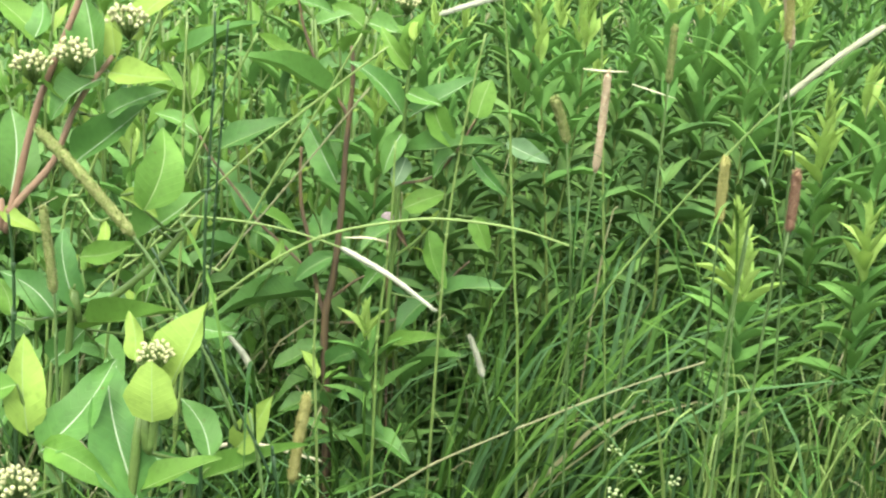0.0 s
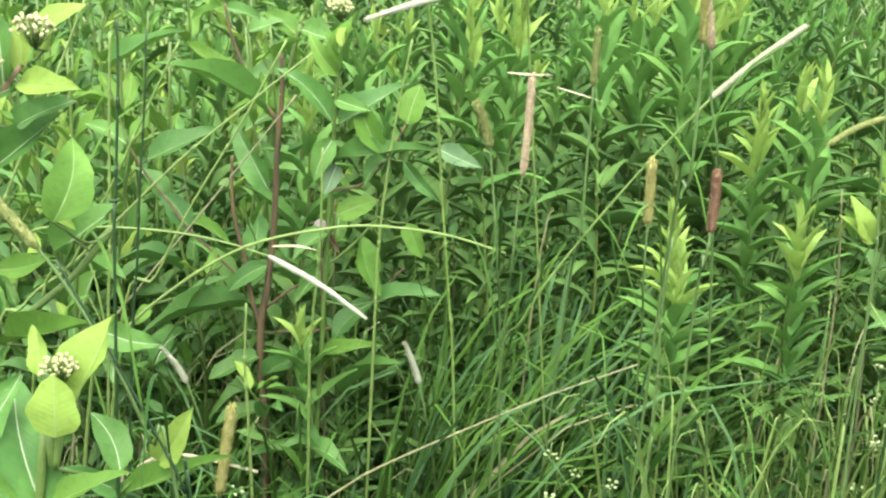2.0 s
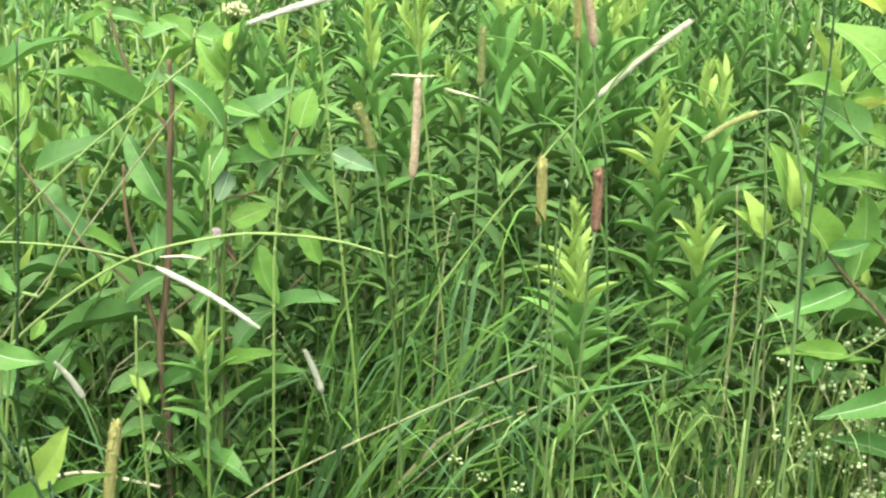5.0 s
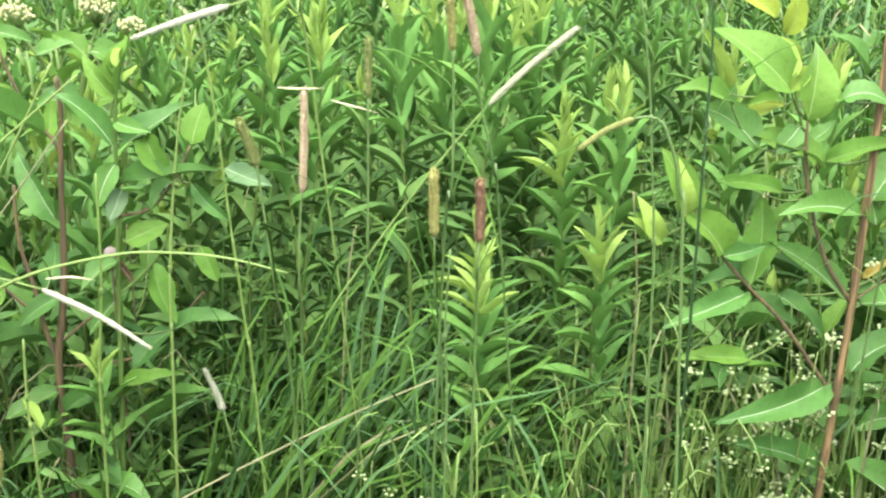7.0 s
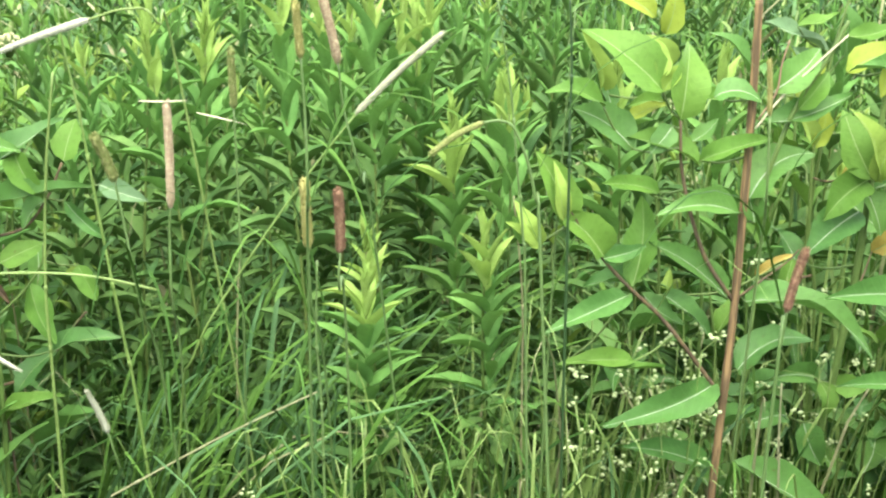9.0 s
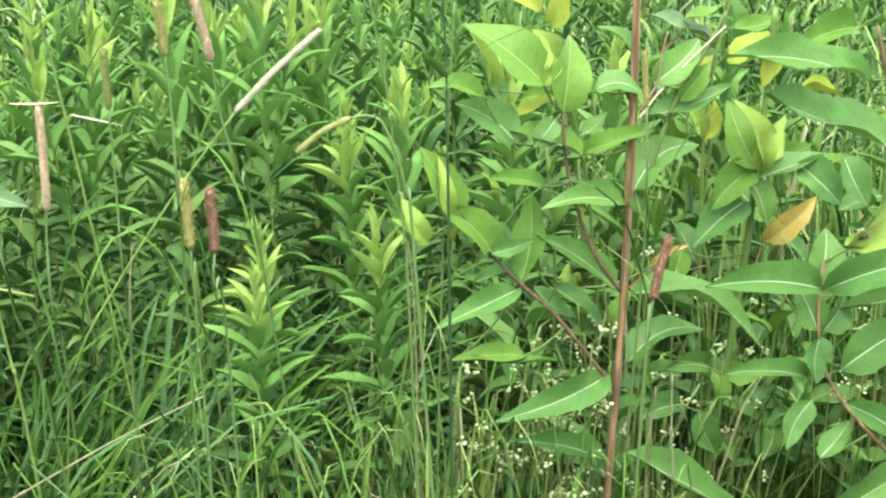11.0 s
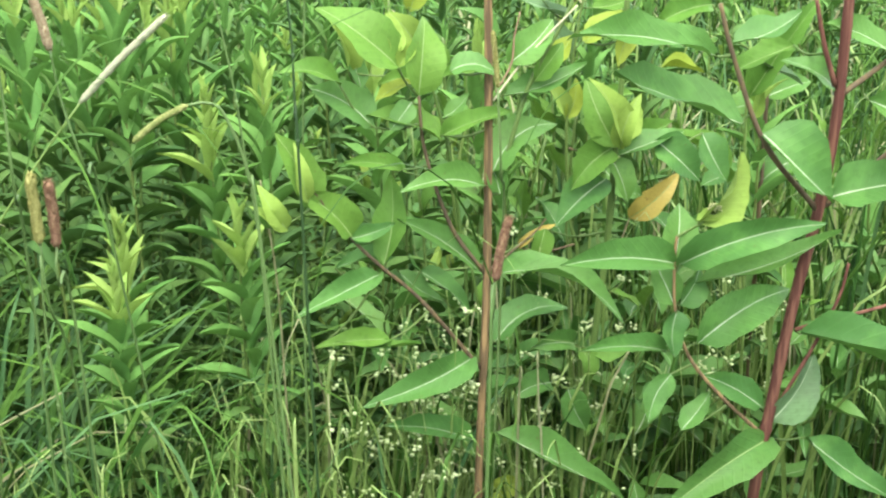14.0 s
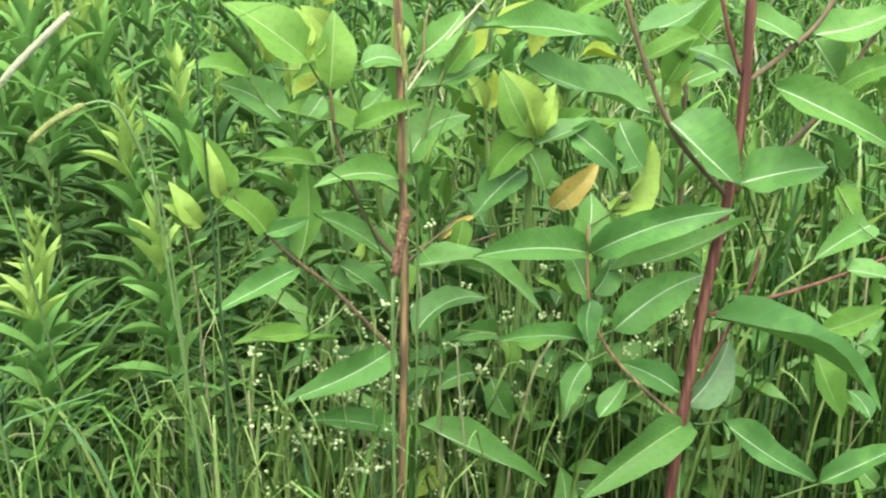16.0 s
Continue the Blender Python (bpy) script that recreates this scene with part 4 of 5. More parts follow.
p = herb("dogbane", (-0.084, 1.360, 0.000), "green dogbane with paired broad leaves on a slender stem", "plant", "dogbane plants")
stem(p, "stem", STEM_GREEN, 0.0034, 0.0019, (-0.084, 1.360, 0.000), (-0.058, 1.360, 0.659), (-0.053, 1.360, 0.770), (-0.049, 1.360, 0.876), (-0.045, 1.360, 0.963), (-0.041, 1.360, 1.032), (-0.040, 1.360, 1.083), (-0.037, 1.360, 1.139), (-0.033, 1.360, 1.172))
stem(p, "branch", STEM_BROWN, 0.0019, 0.0012, (-0.043, 1.360, 1.001), (-0.004, 1.360, 1.013), (0.023, 1.360, 1.046), (0.043, 1.360, 1.086))
stem(p, "branch", STEM_GREEN, 0.0018, 0.0012, (-0.048, 1.360, 0.905), (-0.015, 1.360, 0.935), (0.009, 1.360, 0.968), (0.014, 1.360, 0.993))
leaf(p, "oval", LEAF, (-0.042, 1.360, 1.084), (-0.111, 1.380, 1.142), 0.026, (0.35, -0.60, 0.60))
leaf(p, "oval", LEAF, (-0.037, 1.360, 1.081), (0.044, 1.390, 1.129), 0.030, (-0.20, -0.60, 0.70))
leaf(p, "oval", LEAF_YOUNG, (-0.037, 1.360, 1.141), (-0.073, 1.380, 1.185), 0.019)
leaf(p, "oval", LEAF_YOUNG, (-0.035, 1.360, 1.141), (-0.019, 1.410, 1.207), 0.020, (-0.30, -0.70, 0.40))
leaf(p, "round", LEAF_YOUNG, (0.045, 1.360, 1.088), (0.059, 1.380, 1.131), 0.034, (-0.20, -0.80, 0.40))
leaf(p, "oval", LEAF_YOUNG, (-0.007, 1.360, 1.098), (0.024, 1.340, 1.050), 0.029, (0.20, -0.80, 0.50))
leaf(p, "oval", LEAF_SHADED, (-0.042, 1.360, 1.038), (0.079, 1.330, 1.066), 0.025)
leaf(p, "oval", LEAF_PALE, (0.081, 1.360, 1.060), (0.135, 1.350, 1.042), 0.025)
leaf(p, "round", LEAF_PALE, (-0.036, 1.360, 1.035), (-0.049, 1.340, 1.003), 0.022, (0.00, -0.80, 0.50))
leaf(p, "round", LEAF_YOUNG, (-0.036, 1.360, 0.971), (0.012, 1.370, 0.990), 0.031)
leaf(p, "oval", LEAF_YOUNG, (-0.006, 1.360, 0.947), (0.020, 1.340, 0.878), 0.030, (0.25, -0.80, 0.40))
leaf(p, "oval", LEAF_SHADED, (0.014, 1.360, 0.862), (0.093, 1.340, 0.884), 0.029)
leaf(p, "round", LEAF_YOUNG, (0.049, 1.360, 0.966), (0.069, 1.350, 0.926), 0.025, (0.00, -0.80, 0.50))
leaf(p, "oval", LEAF, (0.042, 1.360, 1.042), (0.089, 1.350, 0.997), 0.016, (-0.50, -0.60, 0.50))
leaf(p, "oval", LEAF, (-0.041, 1.360, 1.066), (-0.061, 1.340, 1.017), 0.026, (0.40, -0.70, 0.40))
leaf(p, "oval", LEAF, (-0.039, 1.360, 1.113), (0.005, 1.340, 1.106), 0.019)
leaf(p, "oval", LEAF_YOUNG, (-0.035, 1.360, 1.165), (-0.058, 1.390, 1.185), 0.014)
leaf(p, "oval", LEAF_TIP, (-0.032, 1.360, 1.173), (-0.031, 1.390, 1.192), 0.011)
leaf(p, "oval", LEAF, (0.022, 1.360, 1.045), (-0.002, 1.340, 1.016), 0.020)
leaf(p, "oval", LEAF_SHADED, (-0.046, 1.360, 0.948), (-0.084, 1.330, 0.923), 0.027)
leaf(p, "oval", LEAF_YOUNG, (-0.053, 1.360, 0.770), (0.002, 1.360, 0.810), 0.024)
leaf(p, "oval", LEAF_YOUNG, (-0.054, 1.360, 0.786), (0.026, 1.340, 0.813), 0.021)

p = herb("dogbane", (1.261, 1.500, 0.000), "dogbane seen behind a larger one with grey-green leaves", "plant", "dogbane plants")
stem(p, "stem", STEM_BROWN, 0.0040, 0.0030, (1.261, 1.500, 0.000), (1.254, 1.500, 0.581), (1.250, 1.500, 0.809), (1.247, 1.500, 1.018), (1.244, 1.500, 1.128))
leaf(p, "oval", LEAF, (1.248, 1.500, 0.852), (1.189, 1.530, 0.908), 0.047)
leaf(p, "oval", LEAF, (1.247, 1.500, 0.936), (1.333, 1.508, 0.960), 0.045)
leaf(p, "oval", LEAF, (1.245, 1.500, 1.050), (1.171, 1.485, 1.043), 0.039)
leaf(p, "oval", LEAF, (1.246, 1.500, 1.058), (1.314, 1.505, 1.075), 0.037)
leaf(p, "oval", LEAF, (1.253, 1.500, 0.835), (1.297, 1.483, 0.783), 0.043)
leaf(p, "oval", LEAF_YOUNG, (1.243, 1.500, 1.128), (1.228, 1.532, 1.177), 0.038)
leaf(p, "oval", LEAF, (1.244, 1.500, 1.128), (1.292, 1.523, 1.167), 0.036)
leaf(p, "oval", LEAF, (1.252, 1.500, 0.747), (1.185, 1.485, 0.726), 0.036)
leaf(p, "oval", LEAF, (1.253, 1.500, 0.729), (1.315, 1.493, 0.733), 0.039)

p = herb("dogbane", (-0.259, 1.620, 0.000), "dogbane behind with cream bud clusters and pale leaves", "plant", "dogbane plants")
stem(p, "stem", STEM_GREEN, 0.0040, 0.0030, (-0.259, 1.620, 0.000), (-0.164, 1.620, 0.904), (-0.137, 1.620, 1.061), (-0.116, 1.620, 1.151))
stem(p, "branch", STEM_GREEN, 0.0025, 0.0018, (-0.138, 1.620, 1.046), (-0.176, 1.620, 1.121), (-0.208, 1.620, 1.172))
buds(p, (-0.210, 1.620, 1.188), 0.023)
buds(p, (-0.107, 1.620, 1.197), 0.023)
buds(p, (-0.063, 1.620, 1.175), 0.018)
leaf(p, "oval", LEAF_YOUNG, (-0.208, 1.620, 1.168), (-0.250, 1.619, 1.179), 0.027)
leaf(p, "oval", LEAF, (-0.190, 1.620, 1.136), (-0.138, 1.623, 1.154), 0.034)
leaf(p, "oval", LEAF_YOUNG, (-0.121, 1.620, 1.136), (-0.168, 1.631, 1.163), 0.034)
leaf(p, "oval", LEAF, (-0.117, 1.620, 1.144), (-0.065, 1.609, 1.132), 0.034)
leaf(p, "oval", LEAF, (-0.133, 1.620, 1.076), (-0.192, 1.606, 1.072), 0.038)
leaf(p, "oval", LEAF_YOUNG, (-0.133, 1.620, 1.076), (-0.076, 1.614, 1.086), 0.036)
leaf(p, "oval", LEAF, (-0.140, 1.620, 1.030), (-0.190, 1.606, 1.003), 0.037)

g = timothy((0.341, 1.030, 1.143), 0.0048, HEAD_RED, "timothy grass with a rusty red-brown seed head", STALK, (0.342, 1.030, 1.087), (0.340, 1.030, 1.053), (0.347, 1.090, 0.942), (0.353, 1.170, 0.000))
g = timothy((0.310, 1.210, 1.100), 0.0057, HEAD_TAN, "timothy grass with a faded tan seed head", STALK, (0.312, 1.210, 1.031), (0.314, 1.210, 0.964), (0.329, 1.270, 0.798), (0.350, 1.350, 0.000))
g = timothy((0.179, 1.210, 1.184), 0.0046, HEAD_PINK, "timothy grass with a long pinkish-tan seed head", STALK, (0.176, 1.210, 1.078), (0.173, 1.210, 1.048), (0.171, 1.210, 0.971), (0.169, 1.270, 0.828), (0.154, 1.350, 0.000))
dead_blade(g, 0.006, (0.153, 1.210, 1.186), (0.178, 1.210, 1.185), (0.201, 1.210, 1.186))
g = timothy((0.123, 1.120, 1.174), 0.0052, HEAD_OLIVE, "timothy grass with a short olive seed head", STALK, (0.138, 1.120, 1.132), (0.143, 1.120, 1.093), (0.153, 1.120, 1.005), (0.166, 1.180, 0.837), (0.213, 1.260, 0.000))
g = timothy((0.452, 1.220, 1.247), 0.0039, HEAD_PALE, "timothy grass with a long pale olive arching seed head", CULM, (0.364, 1.220, 1.167), (0.306, 1.220, 1.094), (0.236, 1.220, 0.994), (0.188, 1.220, 0.910), (0.158, 1.280, 0.770), (0.077, 1.360, 0.000))
g = timothy((0.015, 1.190, 0.914), 0.0037, HEAD_WHITE, "bent timothy grass with a bleached drooping seed head", CULM, (-0.089, 1.190, 0.979), (-0.135, 1.190, 0.992), (-0.194, 1.190, 1.001), (-0.277, 1.190, 1.002), (-0.350, 1.190, 0.990), (-0.411, 1.250, 0.905), (-0.483, 1.330, 0.000))
dead_blade(g, 0.0060, (-0.087, 1.200, 0.987), (-0.061, 1.200, 0.989), (-0.037, 1.200, 0.985))
g = timothy((-0.239, 1.310, 0.808), 0.0045, HEAD_WHITE, "grass with a small whitish seed head", STALK, (-0.210, 1.310, 0.764), (-0.192, 1.310, 0.703), (-0.196, 1.370, 0.596), (-0.115, 1.450, 0.000))
g = timothy((0.054, 1.320, 0.826), 0.0044, HEAD_WHITE, "grass with a small whitish seed head", STALK, (0.073, 1.320, 0.774), (0.085, 1.320, 0.717), (0.097, 1.380, 0.602), (0.166, 1.460, 0.000))
g = timothy((-0.097, 1.020, 0.886), 0.0058, HEAD_TAN, "timothy grass with a tan seed head", STALK, (-0.111, 1.020, 0.789), (-0.118, 1.020, 0.717), (-0.169, 1.020, 0.000))
g = timothy((-0.261, 0.800, 1.201), 0.0049, HEAD_OLIVE, "timothy grass with a large bent greenish seed head", STALK, (-0.195, 0.800, 1.125), (-0.177, 0.800, 1.098), (-0.143, 0.800, 1.035), (-0.117, 0.800, 0.968), (-0.095, 0.800, 0.898), (-0.000, 0.800, 0.000))
g = timothy((-0.313, 0.930, 1.094), 0.0045, HEAD_OLIVE, "timothy grass with a drooping olive seed head", STALK, (-0.308, 0.930, 1.016), (-0.308, 0.930, 0.972), (-0.311, 0.930, 0.881), (-0.328, 0.930, 0.000))
g = timothy((0.243, 1.220, 1.234), 0.0041, HEAD_OLIVE, "timothy grass with a slim olive seed head", STALK, (0.243, 1.220, 1.175), (0.243, 1.220, 1.099), (0.242, 1.220, 1.007), (0.236, 1.280, 0.855), (0.206, 1.360, 0.000))
dead_blade(g, 0.0050, (0.206, 1.225, 1.170), (0.229, 1.225, 1.164), (0.255, 1.225, 1.157))
g = timothy((0.310, 1.020, 1.305), 0.0038, HEAD_TAN, "timothy grass with a brown seed head", STALK, (0.313, 1.020, 1.261), (0.315, 1.020, 1.214), (0.315, 1.020, 1.135), (0.312, 1.080, 1.007), (0.300, 1.160, 0.000))
g = timothy((0.332, 1.150, 1.295), 0.0047, HEAD_PINK, "timothy grass with a pinkish-tan seed head", STALK, (0.346, 1.150, 1.232), (0.351, 1.150, 1.184), (0.366, 1.150, 1.117), (0.384, 1.210, 1.002), (0.488, 1.290, 0.000))
g = timothy((0.415, 0.960, 1.192), 0.0029, HEAD_OLIVE, "timothy grass with a curled olive-brown seed head", STALK, (0.457, 0.960, 1.217), (0.472, 0.960, 1.218), (0.485, 0.960, 1.207), (0.501, 0.960, 1.153), (0.511, 0.960, 1.038), (0.573, 0.960, 0.000))
g = timothy((0.001, 1.280, 1.221), 0.0044, HEAD_WHITE, "timothy grass with a bleached bent seed head", CULM, (0.099, 1.280, 1.255), (0.138, 1.280, 1.265), (0.167, 1.280, 1.251), (0.186, 1.340, 1.130), (0.309, 1.420, 0.000))
g = timothy((0.677, 0.820, 1.150), 0.0038, HEAD_RED, "timothy grass with a withered reddish-brown seed head", STALK, (0.667, 0.820, 1.103), (0.665, 0.820, 1.072), (0.663, 0.820, 1.006), (0.644, 0.820, 0.000))
g = timothy((0.750, 1.120, 1.233), 0.0028, HEAD_TAN, "timothy grass with a slim faded seed head", STALK, (0.755, 1.120, 1.180), (0.759, 1.120, 1.095), (0.778, 1.180, 0.951), (0.770, 1.260, 0.000))
stalk("grass_stalk", "long arching pale green grass stalk", CULM, 0.0018, (0.162, 1.170, 1.004), (0.103, 1.170, 1.020), (0.044, 1.170, 1.026), (-0.014, 1.170, 1.023), (-0.108, 1.170, 0.997), (-0.193, 1.170, 0.940), (-0.257, 1.170, 0.872), (-0.288, 1.170, 0.782), (-0.370, 1.170, 0.000))
stalk("grass_stalk", "long slanting grey-green grass stalk", CULM, 0.0018, (-0.052, 1.250, 1.188), (-0.119, 1.250, 1.131), (-0.194, 1.250, 1.065), (-0.279, 1.250, 0.978), (-0.327, 1.250, 0.929), (-0.382, 1.250, 0.879), (-0.424, 1.250, 0.778), (-0.506, 1.250, 0.000))
stalk("grass_stalk", "bent dry straw-coloured grass stalk", DRY, 0.0014, (-0.076, 1.300, 1.130), (-0.134, 1.300, 1.053), (-0.192, 1.300, 0.977), (-0.254, 1.300, 0.898), (-0.312, 1.300, 0.817), (-0.347, 1.300, 0.710), (-0.422, 1.300, 0.000))
stalk("grass_stalk", "long fallen straw-coloured grass stalk", DRY, 0.0014, (0.316, 1.200, 0.871), (0.225, 1.200, 0.829), (0.133, 1.200, 0.780), (0.070, 1.200, 0.745), (0.019, 1.200, 0.714), (-0.033, 1.200, 0.674), (-0.099, 1.200, 0.634), (-0.186, 1.200, 0.576), (-0.247, 1.200, 0.000))
stalk("grass_stalk", "thin dark green grass stalk", CULM_DARK, 0.0014, (-0.201, 1.150, 1.224), (-0.206, 1.150, 1.146), (-0.213, 1.150, 1.070), (-0.220, 1.150, 0.979), (-0.232, 1.150, 0.836), (-0.281, 1.150, 0.000))
stalk("grass_stalk", "thin dark green grass stalk", CULM_DARK, 0.0013, (-0.143, 0.850, 1.287), (-0.144, 0.850, 1.245), (-0.148, 0.850, 1.183), (-0.150, 0.850, 1.151), (-0.156, 0.850, 1.021), (-0.186, 0.850, 0.000))
stalk("grass_stalk", "thin dark green grass stalk", CULM_DARK, 0.0014, (-0.289, 0.800, 1.135), (-0.288, 0.800, 1.099), (-0.290, 0.800, 1.052), (-0.296, 0.800, 0.953), (-0.336, 0.800, 0.000))
stalk("grass_stalk", "thin dark green slanting grass stalk", CULM_DARK, 0.0012, (-0.175, 0.780, 1.124), (-0.146, 0.780, 1.067), (-0.113, 0.780, 0.999), (-0.086, 0.780, 0.937), (-0.077, 0.780, 0.886), (0.016, 0.780, 0.000))
stalk("grass_stalk", "upright green grass stalk", STALK, 0.0013, (0.590, 1.250, 1.265), (0.585, 1.250, 1.173), (0.580, 1.250, 1.064), (0.574, 1.250, 0.889), (0.553, 1.250, 0.000))
stalk("grass_stalk", "thin straw-coloured grass stalk", DRY, 0.0014, (0.539, 1.300, 1.052), (0.551, 1.300, 0.939), (0.554, 1.300, 0.812), (0.555, 1.300, 0.678), (0.559, 1.300, 0.000))
stalk("grass_stalk", "thin straw-coloured grass stalk", DRY, 0.0014, (0.827, 1.200, 0.858), (0.831, 1.200, 0.773), (0.837, 1.200, 0.685), (0.865, 1.200, 0.000))
stalk("grass_stalk", "tall thin green grass stalk", STALK, 0.0013, (0.487, 1.100, 1.300), (0.502, 1.100, 1.208), (0.509, 1.100, 1.139), (0.516, 1.100, 1.072), (0.522, 1.100, 0.943), (0.552, 1.100, 0.000))
stalk("grass_stalk", "thin dark green grass stalk", CULM_DARK, 0.0014, (0.553, 1.100, 1.299), (0.557, 1.100, 1.233), (0.557, 1.100, 1.170), (0.559, 1.100, 1.070), (0.570, 1.100, 0.000))
stalk("grass_stalk", "thin green grass stalk", STALK, 0.0015, (0.321, 1.100, 1.055), (0.318, 1.100, 0.975), (0.321, 1.100, 0.903), (0.321, 1.100, 0.789), (0.319, 1.100, 0.000))
stalk("grass_stalk", "pale dead stalk low in the grass", STRAW, 0.0028, (-0.122, 1.300, 0.650), (-0.171, 1.300, 0.661), (-0.223, 1.300, 0.667), (-0.276, 1.300, 0.642), (-0.303, 1.300, 0.560), (-0.361, 1.300, 0.000))
stalk("grass_stalk", "long pale green grass stalk among leaves", CULM, 0.0018, (-0.186, 1.220, 1.199), (-0.226, 1.220, 1.118), (-0.264, 1.220, 1.039), (-0.310, 1.220, 0.950), (-0.360, 1.220, 0.836), (-0.448, 1.220, 0.000))
stalk("grass_stalk", "long pale green grass stalk among leaves", CULM, 0.0018, (-0.281, 1.300, 1.190), (-0.287, 1.300, 1.087), (-0.293, 1.300, 0.936), (-0.303, 1.300, 0.773), (-0.333, 1.300, 0.000))
stalk("grass_stalk", "long pale green grass stalk among leaves", CULM, 0.0018, (-0.084, 1.280, 1.194), (-0.132, 1.280, 1.103), (-0.189, 1.280, 1.006), (-0.235, 1.280, 0.913), (-0.284, 1.280, 0.814), (-0.369, 1.280, 0.000))
stalk("grass_stalk", "long pale green grass stalk among leaves", CULM, 0.0018, (0.065, 1.300, 1.249), (0.079, 1.300, 1.144), (0.090, 1.300, 1.027), (0.104, 1.300, 0.895), (0.116, 1.300, 0.762), (0.163, 1.300, 0.000))
stalk("grass_stalk", "long pale green grass stalk among leaves", CULM, 0.0018, (0.049, 1.330, 1.193), (0.031, 1.330, 1.081), (0.018, 1.330, 0.949), (0.015, 1.330, 0.816), (0.001, 1.330, 0.000))
stalk("grass_stalk", "long pale green grass stalk among leaves", CULM, 0.0018, (-0.259, 1.150, 1.251), (-0.301, 1.150, 1.153), (-0.353, 1.150, 1.042), (-0.390, 1.150, 0.918), (-0.486, 1.150, 0.000))
stalk("grass_stalk", "long pale green grass stalk among leaves", CULM, 0.0018, (-0.116, 1.200, 0.919), (-0.118, 1.200, 0.836), (-0.113, 1.200, 0.721), (-0.091, 1.200, 0.000))
stalk("grass_stalk", "long pale green grass stalk among leaves", CULM, 0.0018, (-0.040, 1.250, 1.085), (-0.042, 1.250, 0.973), (-0.052, 1.250, 0.847), (-0.053, 1.250, 0.728), (-0.059, 1.250, 0.000))
dry_head((-0.056, 1.370, 0.953), (-0.055, 1.370, 0.000))
goldenrod(4, (0.421, 1.446, 0.000), (0.379, 1.446, 0.958), 20, "goldenrod with a bright yellow-green leafy tip")
goldenrod(3, (0.396, 1.328, 0.000), (0.373, 1.328, 0.945), 140, "goldenrod with a bright yellow-green leafy tip")
goldenrod(3, (0.565, 1.380, 0.000), (0.515, 1.353, 0.994), 200, "goldenrod with a pale yellow-green leafy tip")
goldenrod(4, (0.530, 1.550, 0.000), (0.497, 1.550, 1.086), 0, "slender goldenrod with a light green tip")
goldenrod(1, (0.562, 1.530, 0.000), (0.568, 1.530, 1.117), 70, "goldenrod with narrow green leaves")
goldenrod(0, (0.100, 1.630, 0.000), (0.184, 1.630, 1.190), 10, "goldenrod with a yellowish top")
goldenrod(2, (0.329, 1.550, 0.000), (0.281, 1.550, 1.239), 100, "goldenrod with dense narrow leaves")
goldenrod(1, (0.427, 1.580, 0.000), (0.394, 1.580, 1.243), 170, "goldenrod with dense narrow leaves")
goldenrod(0, (0.482, 1.700, 0.000), (0.465, 1.700, 1.182), 210, "goldenrod with a pale tip")
goldenrod(2, (0.012, 1.620, 0.000), (0.119, 1.620, 1.220), 260, "goldenrod with a yellowish top")
goldenrod(2, (-0.015, 1.350, 0.000), (-0.079, 1.350, 0.830), 40, "young goldenrod with narrow leaves")
goldenrod(1, (0.063, 1.700, 0.000), (0.176, 1.700, 1.169), 80, "goldenrod with dense narrow leaves")
goldenrod(0, (0.337, 1.750, 0.000), (0.378, 1.750, 1.214), 330, "goldenrod with a bright leafy tip")
goldenrod(2, (0.486, 1.700, 0.000), (0.481, 1.700, 1.210), 30, "goldenrod with a bright leafy tip")
goldenrod(2, (0.536, 1.660, 0.000), (0.579, 1.660, 1.098), 300, "goldenrod with a light green tip")
goldenrod(1, (0.478, 1.650, 0.000), (0.328, 1.650, 1.212), 120, "goldenrod with dense narrow leaves")
goldenrod(0, (0.236, 1.600, 0.000), (0.110, 1.600, 1.177), 60, "goldenrod with a bright leafy tip")
goldenrod(0, (0.294, 1.600, 0.000), (0.436, 1.600, 1.218), 90, "goldenrod with a bright leafy tip")


# ---- dogbane thicket ----
p = herb("dogbane", (0.804, 1.420, 0.000), "slender green dogbane with pale yellow-green top leaves", "plant", "dogbane plants")
stem(p, "stem", STEM_GREEN, 0.0028, 0.0016, (0.804, 1.420, 0.000), (0.804, 1.420, 0.787), (0.793, 1.420, 0.949), (0.776, 1.420, 1.058), (0.746, 1.420, 1.163), (0.724, 1.420, 1.236))
leaf(p, "oval", LEAF_TIP, (0.659, 1.420, 1.140), (0.633, 1.420, 1.216), 0.020)
leaf(p, "oval", LEAF, (0.674, 1.420, 1.120), (0.644, 1.420, 1.179), 0.031)
leaf(p, "oval", LEAF_YELLOW, (0.734, 1.420, 1.208), (0.743, 1.420, 1.266), 0.028)
leaf(p, "oval", LEAF_YELLOW, (0.721, 1.420, 1.229), (0.658, 1.420, 1.261), 0.029)
leaf(p, "oval", LEAF_TIP, (0.729, 1.370, 1.180), (0.699, 1.370, 1.217), 0.030)
leaf(p, "oval", LEAF_YELLOW, (0.741, 1.420, 1.125), (0.689, 1.420, 1.101), 0.024)
leaf(p, "oval", LEAF_YOUNG, (0.735, 1.420, 1.129), (0.693, 1.420, 1.123), 0.016)
leaf(p, "oval", LEAF_YOUNG, (0.773, 1.420, 1.128), (0.824, 1.420, 1.133), 0.019)
leaf(p, "oval", LEAF, (0.775, 1.420, 1.079), (0.806, 1.420, 1.107), 0.023)
leaf(p, "oval", LEAF_YOUNG, (0.787, 1.420, 1.049), (0.695, 1.420, 1.088), 0.036)
leaf(p, "oval", LEAF_YOUNG, (0.727, 1.420, 1.013), (0.664, 1.420, 1.028), 0.025)
